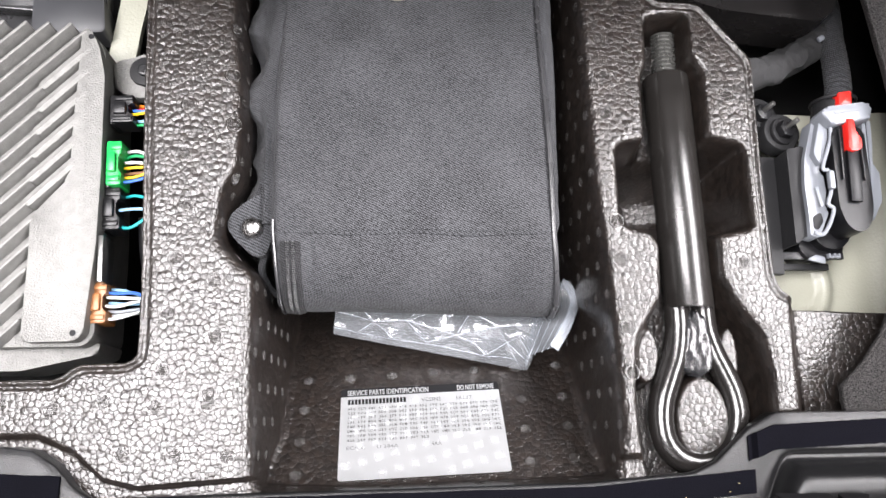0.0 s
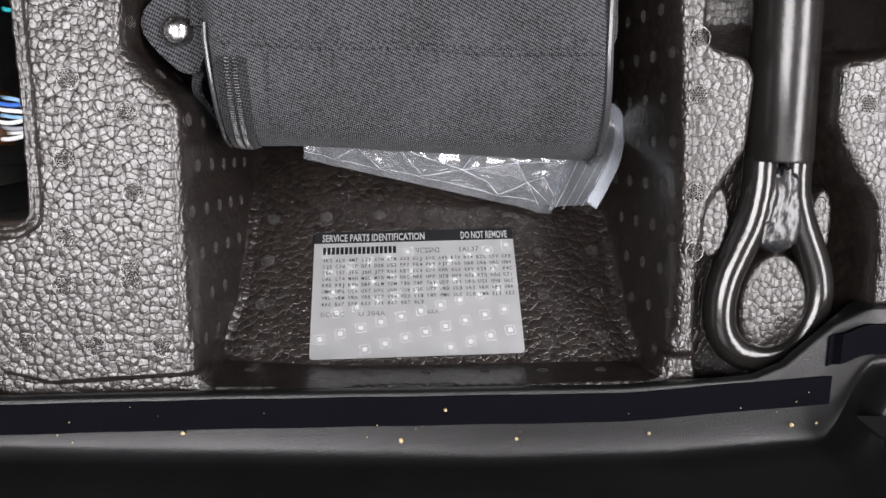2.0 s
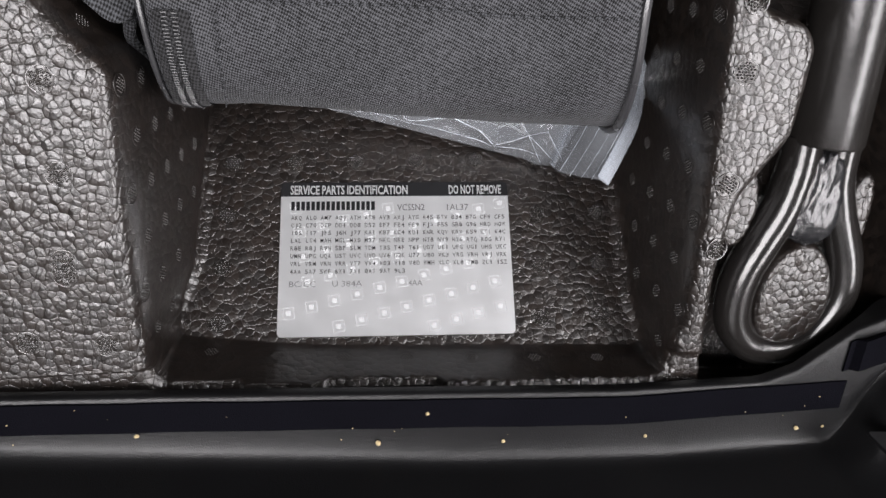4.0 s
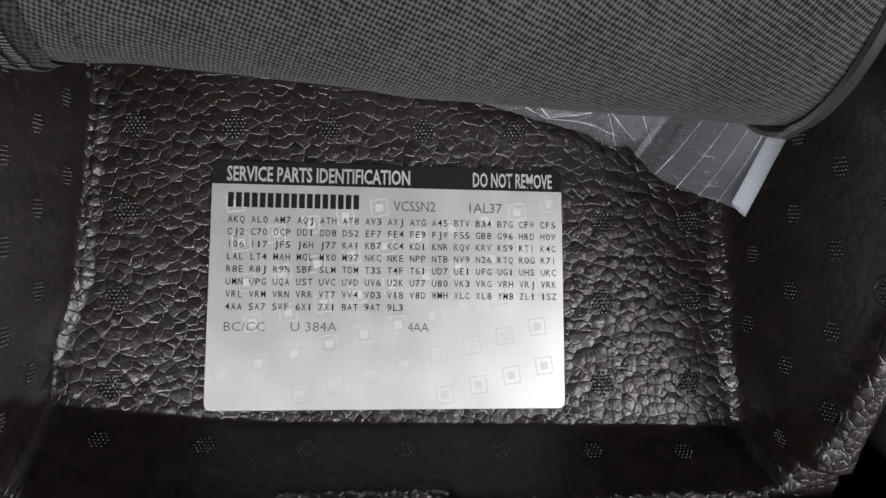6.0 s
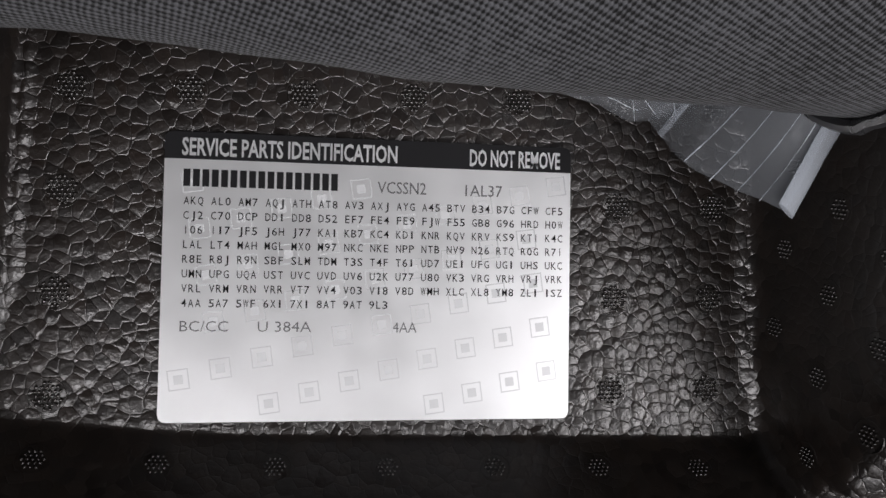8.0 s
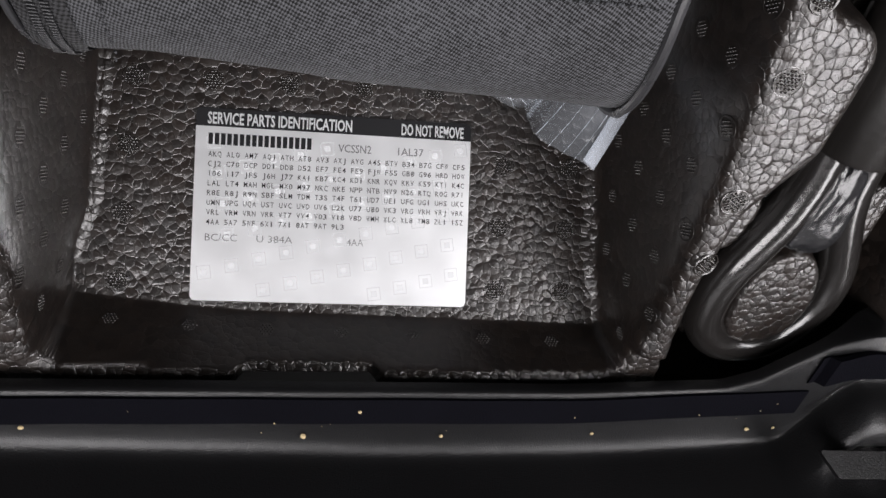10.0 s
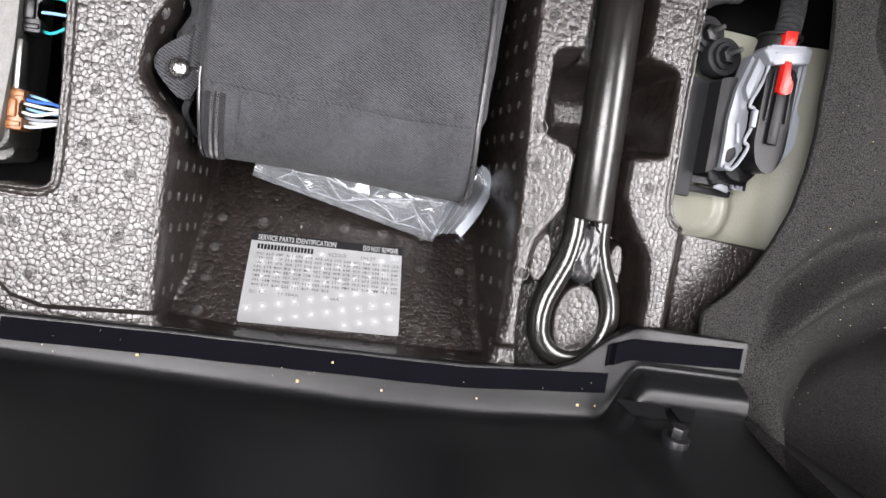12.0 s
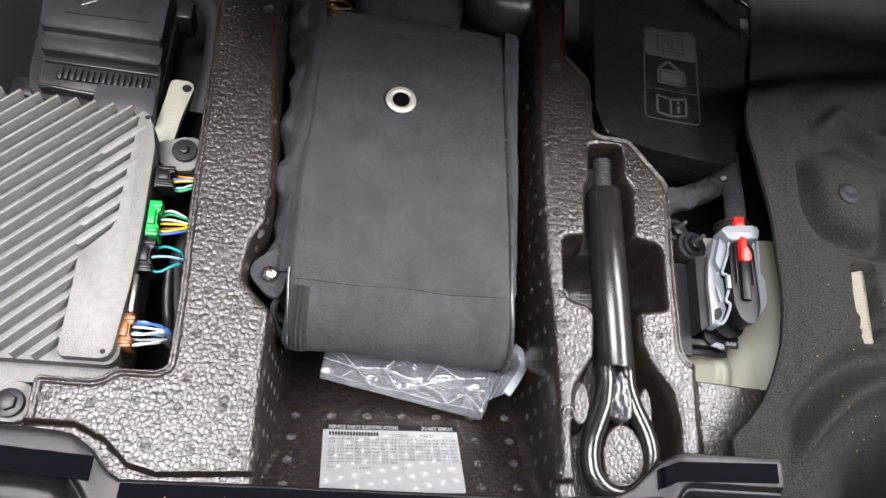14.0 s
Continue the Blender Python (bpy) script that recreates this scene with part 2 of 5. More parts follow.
DARK_BODY = material("dark_boot_floor", (0.008, 0.008, 0.008), 0.8, spec=0.1, vary=0.3)
BLACK = material("black_plastic", (0.010, 0.010, 0.011), 0.32, spec=0.4, grain=0.25, grain_size=0.0006)
BLACK_MATT = material("matt_black_plastic", (0.013, 0.013, 0.014), 0.55, spec=0.3, grain=0.4, grain_size=0.0005)
COVER_BLACK = material("satin_black_cover", (0.013, 0.012, 0.012), 0.27, spec=0.5, grain=0.2, grain_size=0.0006, vary=0.2)
MODULE = material("dark_module_plastic", (0.022, 0.022, 0.0235), 0.30, spec=0.5, grain=0.2, grain_size=0.0006, vary=0.15)
COVER_GREY = material("dark_grey_cover", (0.040, 0.041, 0.045), 0.45, vary=0.12)
BRACKET_PAINT = material("satin_black_paint", (0.03, 0.03, 0.032), 0.25, spec=0.55, vary=0.3, vary_size=0.01)
GREY_LEVER = material("pale_grey_plastic", (0.19, 0.202, 0.225), 0.42, vary=0.10)
RED = material("red_plastic", (0.72, 0.02, 0.015), 0.35, vary=0.1)
GREEN = material("green_plastic", (0.01, 0.42, 0.08), 0.35, vary=0.1)
BROWN = material("brown_plastic", (0.36, 0.15, 0.05), 0.4, vary=0.15)
STUD = material("worn_nickel", (0.40, 0.39, 0.38), 0.27, metal=1.0, vary=0.2, vary_size=0.002)
EYELET = material("pale_nickel_eyelet", (0.78, 0.76, 0.68), 0.42, metal=0.75, vary=0.1)
EYELET_SHADE = material("eyelet_shade_black", (0.003, 0.003, 0.003), 0.95, spec=0.02, vary=0.1)
BRASS = material("old_brass", (0.55, 0.42, 0.22), 0.25, metal=1.0, vary=0.15)
STEEL = material("zinc_plated_steel", (0.30, 0.30, 0.29), 0.32, metal=0.9, vary=0.25)
ROPE = material("cream_cord", (0.23, 0.217, 0.175), 0.8, vary=0.15, grain=0.5, grain_size=0.001)
CRUMB = material("dry_crumb", (0.46, 0.36, 0.20), 0.9, vary=0.4)
HEADLINER = material("grey_headliner", (0.04, 0.04, 0.04), 0.95, vary=0.1)
WIRE = {k: material(k + "_wire", c, 0.4, vary=0.05) for k, c in dict(
    yellow=(0.75, 0.50, 0.02), blue=(0.05, 0.16, 0.60), white=(0.78, 0.80, 0.80), red=(0.65, 0.05, 0.03), pale_blue=(0.30, 0.52, 0.75),
    teal=(0.02, 0.40, 0.42), brown=(0.20, 0.09, 0.04), green=(0.02, 0.35, 0.12), orange=(0.8, 0.25, 0.02), grey=(0.35, 0.37, 0.40)).items()}

# ---- building helpers ----


def thing(name, at, label, category, group="", kind=""):
    ob = new(name)
    ob.empty_display_size = 0.01
    ob.location = at
    return tagged(ob, label, category, group, kind)


def base_of(ob):
    p = Vector(ob.location)
    while ob.parent:
        ob = ob.parent
        p += Vector(ob.location)
    return p


def mesh_of(name, bm, mat, origin=(0, 0, 0), smooth=True):
    bmesh.ops.recalc_face_normals(bm, faces=bm.faces)
    me = bpy.data.meshes.new(name)
    bm.to_mesh(me)
    bm.free()
    me.transform(Matrix.Translation(-Vector(origin)))
    me.materials.append(mat)
    if smooth:
        me.polygons.foreach_set("use_smooth", [True] * len(me.polygons))
        me.set_sharp_from_angle(angle=radians(38))
    return me


def part(name, bm, mat, parent, label="", local=False, smooth=True):
    """One mesh under a thing or a part. The bmesh is in the world's metres, or, when local, in the parent's own."""
    ob = new(name, mesh_of(name, bm, mat, (0, 0, 0) if local else base_of(parent), smooth))
    ob.parent = parent
    return tagged(ob, label)


def solo(name, bm, mat, at, label, category, group="", kind="", smooth=True):
    """A thing that is a single mesh, with its origin at the given place."""
    ob = new(name, mesh_of(name, bm, mat, at, smooth))
    ob.location = at
    return tagged(ob, label, category, group, kind)


def add_box(bm, c, s, bevel=0.0, turn=0.0, tilt=(0, 0), seg=2):
    r = bmesh.ops.create_cube(bm, size=1)
    vs = r["verts"]
    m = Matrix.Translation(c) @ Euler((radians(tilt[0]), radians(tilt[1]), radians(turn))).to_matrix().to_4x4() @ Matrix.Diagonal((*s, 1))
    bmesh.ops.transform(bm, matrix=m, verts=vs)
    if bevel:
        es = list({e for v in vs for e in v.link_edges})
        bmesh.ops.bevel(bm, geom=es, offset=bevel, segments=seg, profile=0.5, affect="EDGES")
    return bm


def box(*a, **k):
    return add_box(bmesh.new(), *a, **k)


def add_cyl(bm, a, b, r1, r2=None, seg=24, bevel=0.0):
    a, b = Vector(a), Vector(b)
    d = b - a
    r = bmesh.ops.create_cone(bm, cap_ends=True, segments=seg, radius1=r1, radius2=r1 if r2 is None else r2, depth=d.length)
    m = Matrix.Translation((a + b) / 2) @ d.to_track_quat("Z", "Y").to_matrix().to_4x4()
    bmesh.ops.transform(bm, matrix=m, verts=r["verts"])
    if bevel:
        es = list({e for v in r["verts"] for e in v.link_edges if any(len(f.verts) > 4 for f in e.link_faces)})
        bmesh.ops.bevel(bm, geom=es, offset=bevel, segments=2, profile=0.5, affect="EDGES")
    return bm


def cyl(*a, **k):
    return add_cyl(bmesh.new(), *a, **k)


def spline(pts, step=6):
    """Points on a smooth curve through pts (Catmull-Rom)."""
    p = [Vector(q) for q in pts]
    p = [2 * p[0] - p[1]] + p + [2 * p[-1] - p[-2]]
    out = []
    for i in range(1, len(p) - 2):
        for k in range(step):
            s = k / step
            a, b, c, d = p[i - 1:i + 3]
            out.append(0.5 * (2 * b + (c - a) * s + (2 * a - 5 * b + 4 * c - d) * s * s + (3 * b - a - 3 * c + d) * s ** 3))
    return out + [p[-2]]


def add_tube(bm, pts, radius, seg=10, closed=False, squash=1.0):
    """A round bar along pts; radius may be a list, one for each point."""
    pts = [Vector(p) for p in pts]
    n = len(pts)
    rings = []
    side = None
    for i, p in enumerate(pts):
        a = pts[(i - 1) % n] if closed or i else p
        b = pts[(i + 1) % n] if closed or i < n - 1 else p
        d = (b - a).normalized()
        if side is None:
            side = d.cross(Vector((0, 0, 1)))
            if side.length < 0.1:
                side = d.cross(Vector((0, 1, 0)))
        side = (side - d * side.dot(d)).normalized()
        up = side.cross(d)
        r = radius[i] if isinstance(radius, (list, tuple)) else radius
        rings.append([bm.verts.new(p + (side * math.cos(q) + up * math.sin(q) * squash) * r)
                      for q in (2 * math.pi * k / seg for k in range(seg))])
    for i in range(n if closed else n - 1):
        a, b = rings[i], rings[(i + 1) % n]
        for k in range(seg):
            bm.faces.new((a[k], a[(k + 1) % seg], b[(k + 1) % seg], b[k]))
    if not closed:
        bm.faces.new(rings[0])
        bm.faces.new(rings[-1])
    return bm


def tube(*a, **k):
    return add_tube(bmesh.new(), *a, **k)


def fillet(poly, r, seg=4):
    """A closed outline with its corners rounded."""
    out = []
    n = len(poly)
    for i in range(n):
        p, a, b = Vector(poly[i]), Vector(poly[i - 1]), Vector(poly[(i + 1) % n])
        u, v = a - p, b - p
        k = min(r, u.length * 0.45, v.length * 0.45)
        s, e = p + u.normalized() * k, p + v.normalized() * k
        for j in range(seg + 1):
            q = j / seg
            out.append(tuple(s * (1 - q) ** 2 + p * 2 * q * (1 - q) + e * q * q))
    return out


def add_prism(bm, poly, z0, z1, bevel=0.0, m=None, both=False):
    """An outline in x and y raised from z0 to z1, with its upper edge rounded."""
    lo = [bm.verts.new((x, y, z0)) for x, y in poly]
    hi = [bm.verts.new((x, y, z1)) for x, y in poly]
    n = len(poly)
    faces = [bm.faces.new(lo[::-1]), bm.faces.new(hi)]
    for i in range(n):
        faces.append(bm.faces.new((lo[i], lo[(i + 1) % n], hi[(i + 1) % n], hi[i])))
    vs = lo + hi
    if bevel:
        es = [bm.edges.get((hi[i], hi[(i + 1) % n])) for i in range(n)]
        if both:
            es += [bm.edges.get((lo[i], lo[(i + 1) % n])) for i in range(n)]
        r = bmesh.ops.bevel(bm, geom=es, offset=bevel, segments=2, profile=0.5, affect="EDGES")
        vs = [v for v in vs if v.is_valid] + r["verts"]
    if m is not None:
        bmesh.ops.transform(bm, matrix=m, verts=list(set(vs)))
    return bm


def prism(*a, **k):
    return add_prism(bmesh.new(), *a, **k)


def grid_mesh(name, xs, ys, zfun, mat, keep=None, wrap=None):
    """A sheet over a grid of places. zfun takes and gives arrays."""
    X, Y = np.meshgrid(xs, ys)
    Z = zfun(X, Y)
    co = np.stack([X, Y, Z], -1).reshape(-1, 3)
    nx, ny = len(xs), len(ys)
    i = (np.arange(ny - 1)[:, None] * nx + np.arange(nx - 1)[None]).ravel()
    q = np.stack([i, i + 1, i + nx + 1, i + nx], -1)
    if keep is not None:
        k = keep(X, Y, Z).ravel()
        q = q[k[q].all(1)]
    me = bpy.data.meshes.new(name)
    me.vertices.add(len(co))
    me.vertices.foreach_set("co", co.ravel())
    me.loops.add(q.size)
    me.loops.foreach_set("vertex_index", q.ravel().astype(np.int32))
    me.polygons.add(len(q))
    me.polygons.foreach_set("loop_start", np.arange(0, q.size, 4, dtype=np.int32))
    me.update(calc_edges=True)
    me.polygons.foreach_set("use_smooth", [True] * len(me.polygons))
    me.materials.append(mat)
    return me


def inside(poly, X, Y):
    """Distance to the outline: positive inside, negative outside."""
    P = np.array(poly)
    best = np.full(X.shape, 1e9)
    odd = np.zeros(X.shape, bool)
    for a, b in zip(P, np.roll(P, -1, 0)):
        e = b - a
        t = np.clip(((X - a[0]) * e[0] + (Y - a[1]) * e[1]) / (e @ e), 0, 1)
        best = np.minimum(best, (X - a[0] - t * e[0]) ** 2 + (Y - a[1] - t * e[1]) ** 2)
        if abs(e[1]) > 1e-12:
            odd ^= ((a[1] > Y) != (b[1] > Y)) & (X < a[0] + (Y - a[1]) * e[0] / e[1])
    return np.where(odd, 1, -1) * np.sqrt(best)


def ease(u):
    u = np.clip(u, 0, 1)
    return u * u * (3 - 2 * u)


def mm(*pairs):
    return [(x / 1000, y / 1000) for x, y in pairs]

# ---- the closed shell of the car round the storage bay ----


def shell(name, c, s, mat):
    return solo(name, box(c, s), mat, c, "plain " + name.replace("_", " ") + " of the car's boot", "car body", kind="structure")


shell("seat_back", (0, 0.66, 0.22), (1.3, 0.06, 0.9), HEADLINER)
shell("roof_lining", (-0.25, 0.60, 0.80), (0.9, 0.40, 0.05), HEADLINER)
shell("side_wall_left", (-0.66, 0.2, 0.05), (0.06, 0.95, 0.6), HEADLINER)
shell("side_wall_right", (0.72, 0.2, 0.05), (0.06, 0.95, 0.6), HEADLINER)

# unseen block, added to keep the right-hand lamp off the felt hollow
shell("unseen_shade_block", (0.595, -0.13, 0.18), (0.25, 0.44, 0.28), HEADLINER)


# the load floor, folded up out of the way
# unseen; placed and cut so that it shades the bag's far end
ly, lz = -0.212, 0.200
solo("raised_load_floor", box((0.225, 0.3720, 0.1000), (0.89, 0.014, math.hypot(ly, lz)), 0.004, turn=3.0, tilt=(math.degrees(math.atan2(-ly, lz)), 0)), FELT, (0, 0.47, 0.0),
     "raised felt-covered load floor panel", "load floor", kind="structure")


def dark_floor(X, Y):
    return -0.155 + 0.004 * np.sin(X * 60) * np.sin(Y * 45)


ob = new("boot_floor", grid_mesh("boot_floor", np.linspace(-0.63, 0.75, 60), np.linspace(-0.3, 0.63, 40), dark_floor, DARK_BODY))
tagged(ob, "dark sheet-metal boot floor under the tray", "floor", kind="structure")


def beige_floor(X, Y):
    z = -0.085 - 0.012 * ease((Y - 0.16) / 0.1) + 0.010 * ease((X - 0.30) / 0.03)
    r = np.hypot(X - 0.243, Y - 0.103)
    return z + 0.006 * (ease((0.036 - r) / 0.008) - ease((0.026 - r) / 0.006) * 0.7)


ob = new("body_panel", grid_mesh("body_panel", np.linspace(0.175, 0.36, 90), np.linspace(0.04, 0.52, 160), beige_floor, BODY,
                                  keep=lambda X, Y, Z: Y < 0.238))
tagged(ob, "pale beige painted steel body panel under the connector", "body panel", kind="structure")

solo("body_pillar", prism(fillet(mm((299, 389), (317, 391), (350, 512), (306, 508)), 0.003), -0.13, -0.095, 0.002), BODY, (0.31, 0.44, -0.10),
     "pale beige painted body pillar beside the fuse box", "body panel", kind="structure")

# ---- the foam tray ----
LA, LB, LC = (Vector(p) for p in ((-0.0588, -0.0270, -0.0372), (0.0410, -0.0205, -0.0348), (-0.0628, 0.0259, -0.0802)))
RN = (LB - LA).cross(LC - LA).normalized()

WELL = fillet(mm((-143, 470), (-138, 353), (-130, 269), (-121, 194), (-120, 150), (-128, 136), (-129.5, 108), (-118, 95), (-107, 87), (-105.5, 40), (-103, -5), (-101, -31),
                 (-46, -31.5), (98, -24), (100, 5), (97, 60), (93, 104), (88, 152), (83.5, 237), (78.5, 337), (72, 470)), 0.006)
POCKET = fillet(mm((125, 256), (150, 260), (151, 230), (157.5, 223), (158, 177), (180, 172.5), (181.5, 122), (160, 118), (160, 92), (168, 75), (182, 58), (186, 36), (187, -40),
                   (116, -40), (110, 2), (109, 24), (111, 54), (126, 78), (127, 110), (122, 118), (104.5, 122), (103, 170), (121, 173.5), (121, 217), (125, 225)), 0.005)
FINGERS = fillet(mm((121, 171), (165, 178), (182, 174), (187, 131), (160, 121), (124, 116), (108, 119), (102, 163)), 0.006)
ECU_HOLE = fillet(mm((-196, 520), (-188.6, 342), (-181.5, 244), (-177, 176), (-169.5, 89), (-167, 40), (-172, 36.5), (-198, 35.5), (-207, 27), (-246, 26),
                     (-244, -5), (-420, -5), (-420, 520)), 0.006)
PLUG_HOLE = fillet(mm((104, 520), (104.9, 345), (126, 322), (128.7, 268.5), (159, 268), (191, 230), (191, 153), (193, 92), (197, 83), (214, 78.5),
                      (266, 78), (420, 78), (420, 520)), 0.006)


def ramp(X, Y):
    return LA.z - (RN.x * (X - LA.x) + RN.y * (Y - LA.y)) / RN.z


def foam_top(X, Y):
    z = np.zeros_like(X)
    # lower lip along the rear, with a small round edge
    yl = np.interp(X, [-0.26, -0.244, -0.215, -0.195, -0.178, -0.16, -0.099, -0.03, 0.09, 0.112, 0.13, 0.16, 0.165, 0.2, 0.21, 0.3],
                   [-0.004, -0.004, -0.003, -0.011, -0.025, -0.029, -0.0235, -0.02, -0.012, -0.010, -0.010, -0.01, 0.012, 0.014, -0.04, -0.04])
    z -= 0.0055 * ease((yl - Y) / 0.0035 + 0.5)
    # lower ledge beside the felt
    z -= 0.034 * ease((X - 0.198) / 0.023) * ease((0.10 - Y) / 0.01)
    # the deep well whose floor falls towards the front
    zf = np.maximum(ramp(X, Y) - 0.0006, -0.120 - 0.025 * ease((0.118 - Y) / 0.012))
    d = inside(WELL, X, Y)
    w = 0.0065 + 0.06 * np.abs(zf)
    rear = ease((Y + 0.020) / 0.02) * 0.65 + 0.35
    s = ease(d / (w * rear) + 0.12)
    z = z * (1 - s) + zf * s
    z += 0.0017 * np.exp(-((d - w * rear * 0.93) / 0.0016) ** 2) * (Y < 0.055) * (Y > -0.02) * ease((0.055 - Y) / 0.01)
    # worn round shoulders along the well and the pocket
    z = np.where(d < 0, z - 0.0024 * ease((d + 0.0065) / 0.0065) ** 2, z)
    # finger notch in the rear rim
    notch = ease((0.0235 - np.abs(X + 0.016)) / 0.005 + 0.5)
    rim = ease((-0.018 - Y) / 0.004) * ease((X + 0.098) / 0.004) * ease((0.094 - X) / 0.004) * (1 - s)
    z += rim * (0.0010 - 0.0045 * notch - 0.034 * ease((-d - 0.0050 + 0.0022 * notch) / 0.0022))
    # the pocket for the towing eye
    d = inside(POCKET, X, Y)
    zp = -0.0320 - 0.003 * ease((0.078 - Y) / 0.02)
    # the cushion inside the ring and small ones beside its neck
    for cx, cy, ex, ey, h in ((0.1490, 0.010, 0.0185, 0.029, 0.0250), (0.1185, 0.047, 0.009, 0.020, 0.0220), (0.1685, 0.047, 0.0065, 0.020, 0.0215)):
        zp = zp + h * ease((1.0 - np.hypot((X - cx) / ex, (Y - cy) / ey)) / 0.22)
    zp = zp - 0.034 * ease((inside(FINGERS, X, Y) + 0.002) / 0.025) ** 0.8
    s = ease(d / 0.0068 + 0.35)
    z = np.minimum(z, zp * s - 0.0020 * ease((d + 0.0065) / 0.0065) ** 2)
    # openings over the control unit and the plug, with a thin moulded rib along their edges
    for hole in (ECU_HOLE, PLUG_HOLE):
        d = inside(hole, X, Y)
        z -= 0.0016 * np.exp(-((d + 0.0042) / 0.0011) ** 2) * (z > -0.03)
        z += 0.0008 * np.exp(-((d + 0.0018) / 0.0010) ** 2) * (z > -0.03)
        z = np.where(d > -0.0008, np.minimum(z, z - (0.165 + z) * ease((d + 0.0008) / 0.0045)), z)
    return z


FX = np.arange(-0.262, 0.302, 0.00105)
FY = np.concatenate([np.arange(-0.046, -0.036, 0.00105), np.arange(-0.0355, -0.0205, 0.00028), np.arange(-0.0200, 0.47, 0.00105)])   # finer along the steep rear wall
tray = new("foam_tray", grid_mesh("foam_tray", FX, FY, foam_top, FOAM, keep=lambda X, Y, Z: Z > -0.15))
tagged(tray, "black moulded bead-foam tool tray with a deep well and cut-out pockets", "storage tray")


def mark_mesh(r, pip, rim, mat):
    """A round vent mark: a shallow rim and a field of small pips."""
    bm = bmesh.new()
    ring = 20
    at = [(math.cos(t), math.sin(t)) for t in (2 * math.pi * i / ring for i in range(ring))]
    a = [[bm.verts.new((k * c, k * s, h)) for c, s in at] for k, h in ((r * 1.06, -0.0003), (r, rim), (r * 0.93, -0.0003))]
    for u, v in zip(a, a[1:]):
        for i in range(ring):
            bm.faces.new((u[i], u[(i + 1) % ring], v[(i + 1) % ring], v[i]))
    step = 0.00118
    hexa = [(math.cos(t), math.sin(t)) for t in (0, 1.05, 2.1, 3.14, 4.19, 5.24)]
    for i in range(-3, 4):
        for j in range(-3, 4):
            x, y = (i + 0.5 * (j % 2)) * step, j * step * 0.87
            if math.hypot(x, y) > r * 0.78:
                continue
            top = bm.verts.new((x, y, 0.00040 * pip))
            mid = [bm.verts.new((x + 0.00030 * pip * a, y + 0.00030 * pip * b, 0.00028 * pip)) for a, b in hexa]
            rim = [bm.verts.new((x + 0.00044 * pip * a, y + 0.00044 * pip * b, -0.0002)) for a, b in hexa]
            for k in range(6):
                bm.faces.new((mid[k], mid[(k + 1) % 6], top))
                bm.faces.new((rim[k], rim[(k + 1) % 6], mid[(k + 1) % 6], mid[k]))
    me = mesh_of("vent_mark", bm, mat)
    me.set_sharp_from_angle(angle=math.pi)
    return me


FLOOR_MARK, TOP_MARK, WALL_MARK = mark_mesh(0.0043, 1.40, 0.00012, PIP_SKIN), mark_mesh(0.0044, 1.25, 0.00022, PIP_SKIN), mark_mesh(0.0038, 0.9, 0.00004, FOAM_SKIN)


def add_mark(me, p, nrm):
    ob = new("vent_mark", me)
    ob.parent = tray
    ob.matrix_local = Matrix.Translation(p) @ nrm.to_track_quat("Z", "Y").to_matrix().to_4x4()
    return tagged(ob)


def foam_at(x, y):
    return float(foam_top(np.array([[x]]), np.array([[y]]))[0, 0])


def foam_normal(x, y, e=0.0015):
    return Vector((foam_at(x - e, y) - foam_at(x + e, y), foam_at(x, y - e) - foam_at(x, y + e), 2 * e)).normalized()


rnd = random.Random(4)
spots = []
for k in range(7):                                   # rows on the sloping floor
    spots.append((-0.0834 + 0.0272 * k, 0.0332 + 0.0021 * k))
for v in range(3):
    spots += [(-0.0838, 0.0139 - 0.0189 * v), (0.0535, 0.0227 - 0.0187 * v), (0.0800, 0.0248 - 0.0187 * v)]
for y in np.arange(0.02, 0.45, 0.031):               # rows on the flat tops
    spots += [(-0.125 + rnd.uniform(-0.004, 0.004), y), (-0.150 + rnd.uniform(-0.003, 0.003), y + 0.012)]
    if y > 0.26:
        spots.append((0.094 + rnd.uniform(-0.002, 0.002), y))
for x in np.arange(-0.235, -0.11, 0.027):
    spots += [(x, 0.012 + rnd.uniform(-0.004, 0.004)), (x + 0.012, -0.012)]
for y in (0.035, 0.06, 0.0998, 0.123, 0.19, 0.215, 0.24):
    spots.append((0.1045 - 0.06 * (y - 0.05), y))
spots += [(0.175, 0.10), (0.172, 0.205), (0.176, 0.055), (0.250, 0.055), (0.210, 0.04), (0.173, 0.15), (0.115, 0.142)]
for x, y in spots:
    add_mark(FLOOR_MARK if foam_at(x, y) < -0.01 else TOP_MARK, Vector((x, y, foam_at(x, y))), foam_normal(x, y))
for x0, x1 in ((-0.15, -0.06), (0.115, 0.05)):        # on the well's side walls
    yy = np.repeat(np.arange(-0.012, 0.40, 0.0185), 5)
    lev = np.tile([-0.016, -0.034, -0.052, -0.070, -0.088], len(yy) // 5) + 0.009 * (np.arange(len(yy)) // 5 % 2)
    lo, hi = np.full(len(yy), x0), np.full(len(yy), x1)
    deep = foam_top(hi, yy) < lev - 0.008
    for _ in range(24):
        c = (lo + hi) / 2
        up = foam_top(c, yy) > lev
        lo, hi = np.where(up, c, lo), np.where(up, hi, c)
    for x, y, z, ok in zip(lo, yy, lev, deep):
        if ok:
            n = foam_normal(x, y, 0.001)
            add_mark(WALL_MARK, Vector((x, y, z)) + n * 0.0001, n)
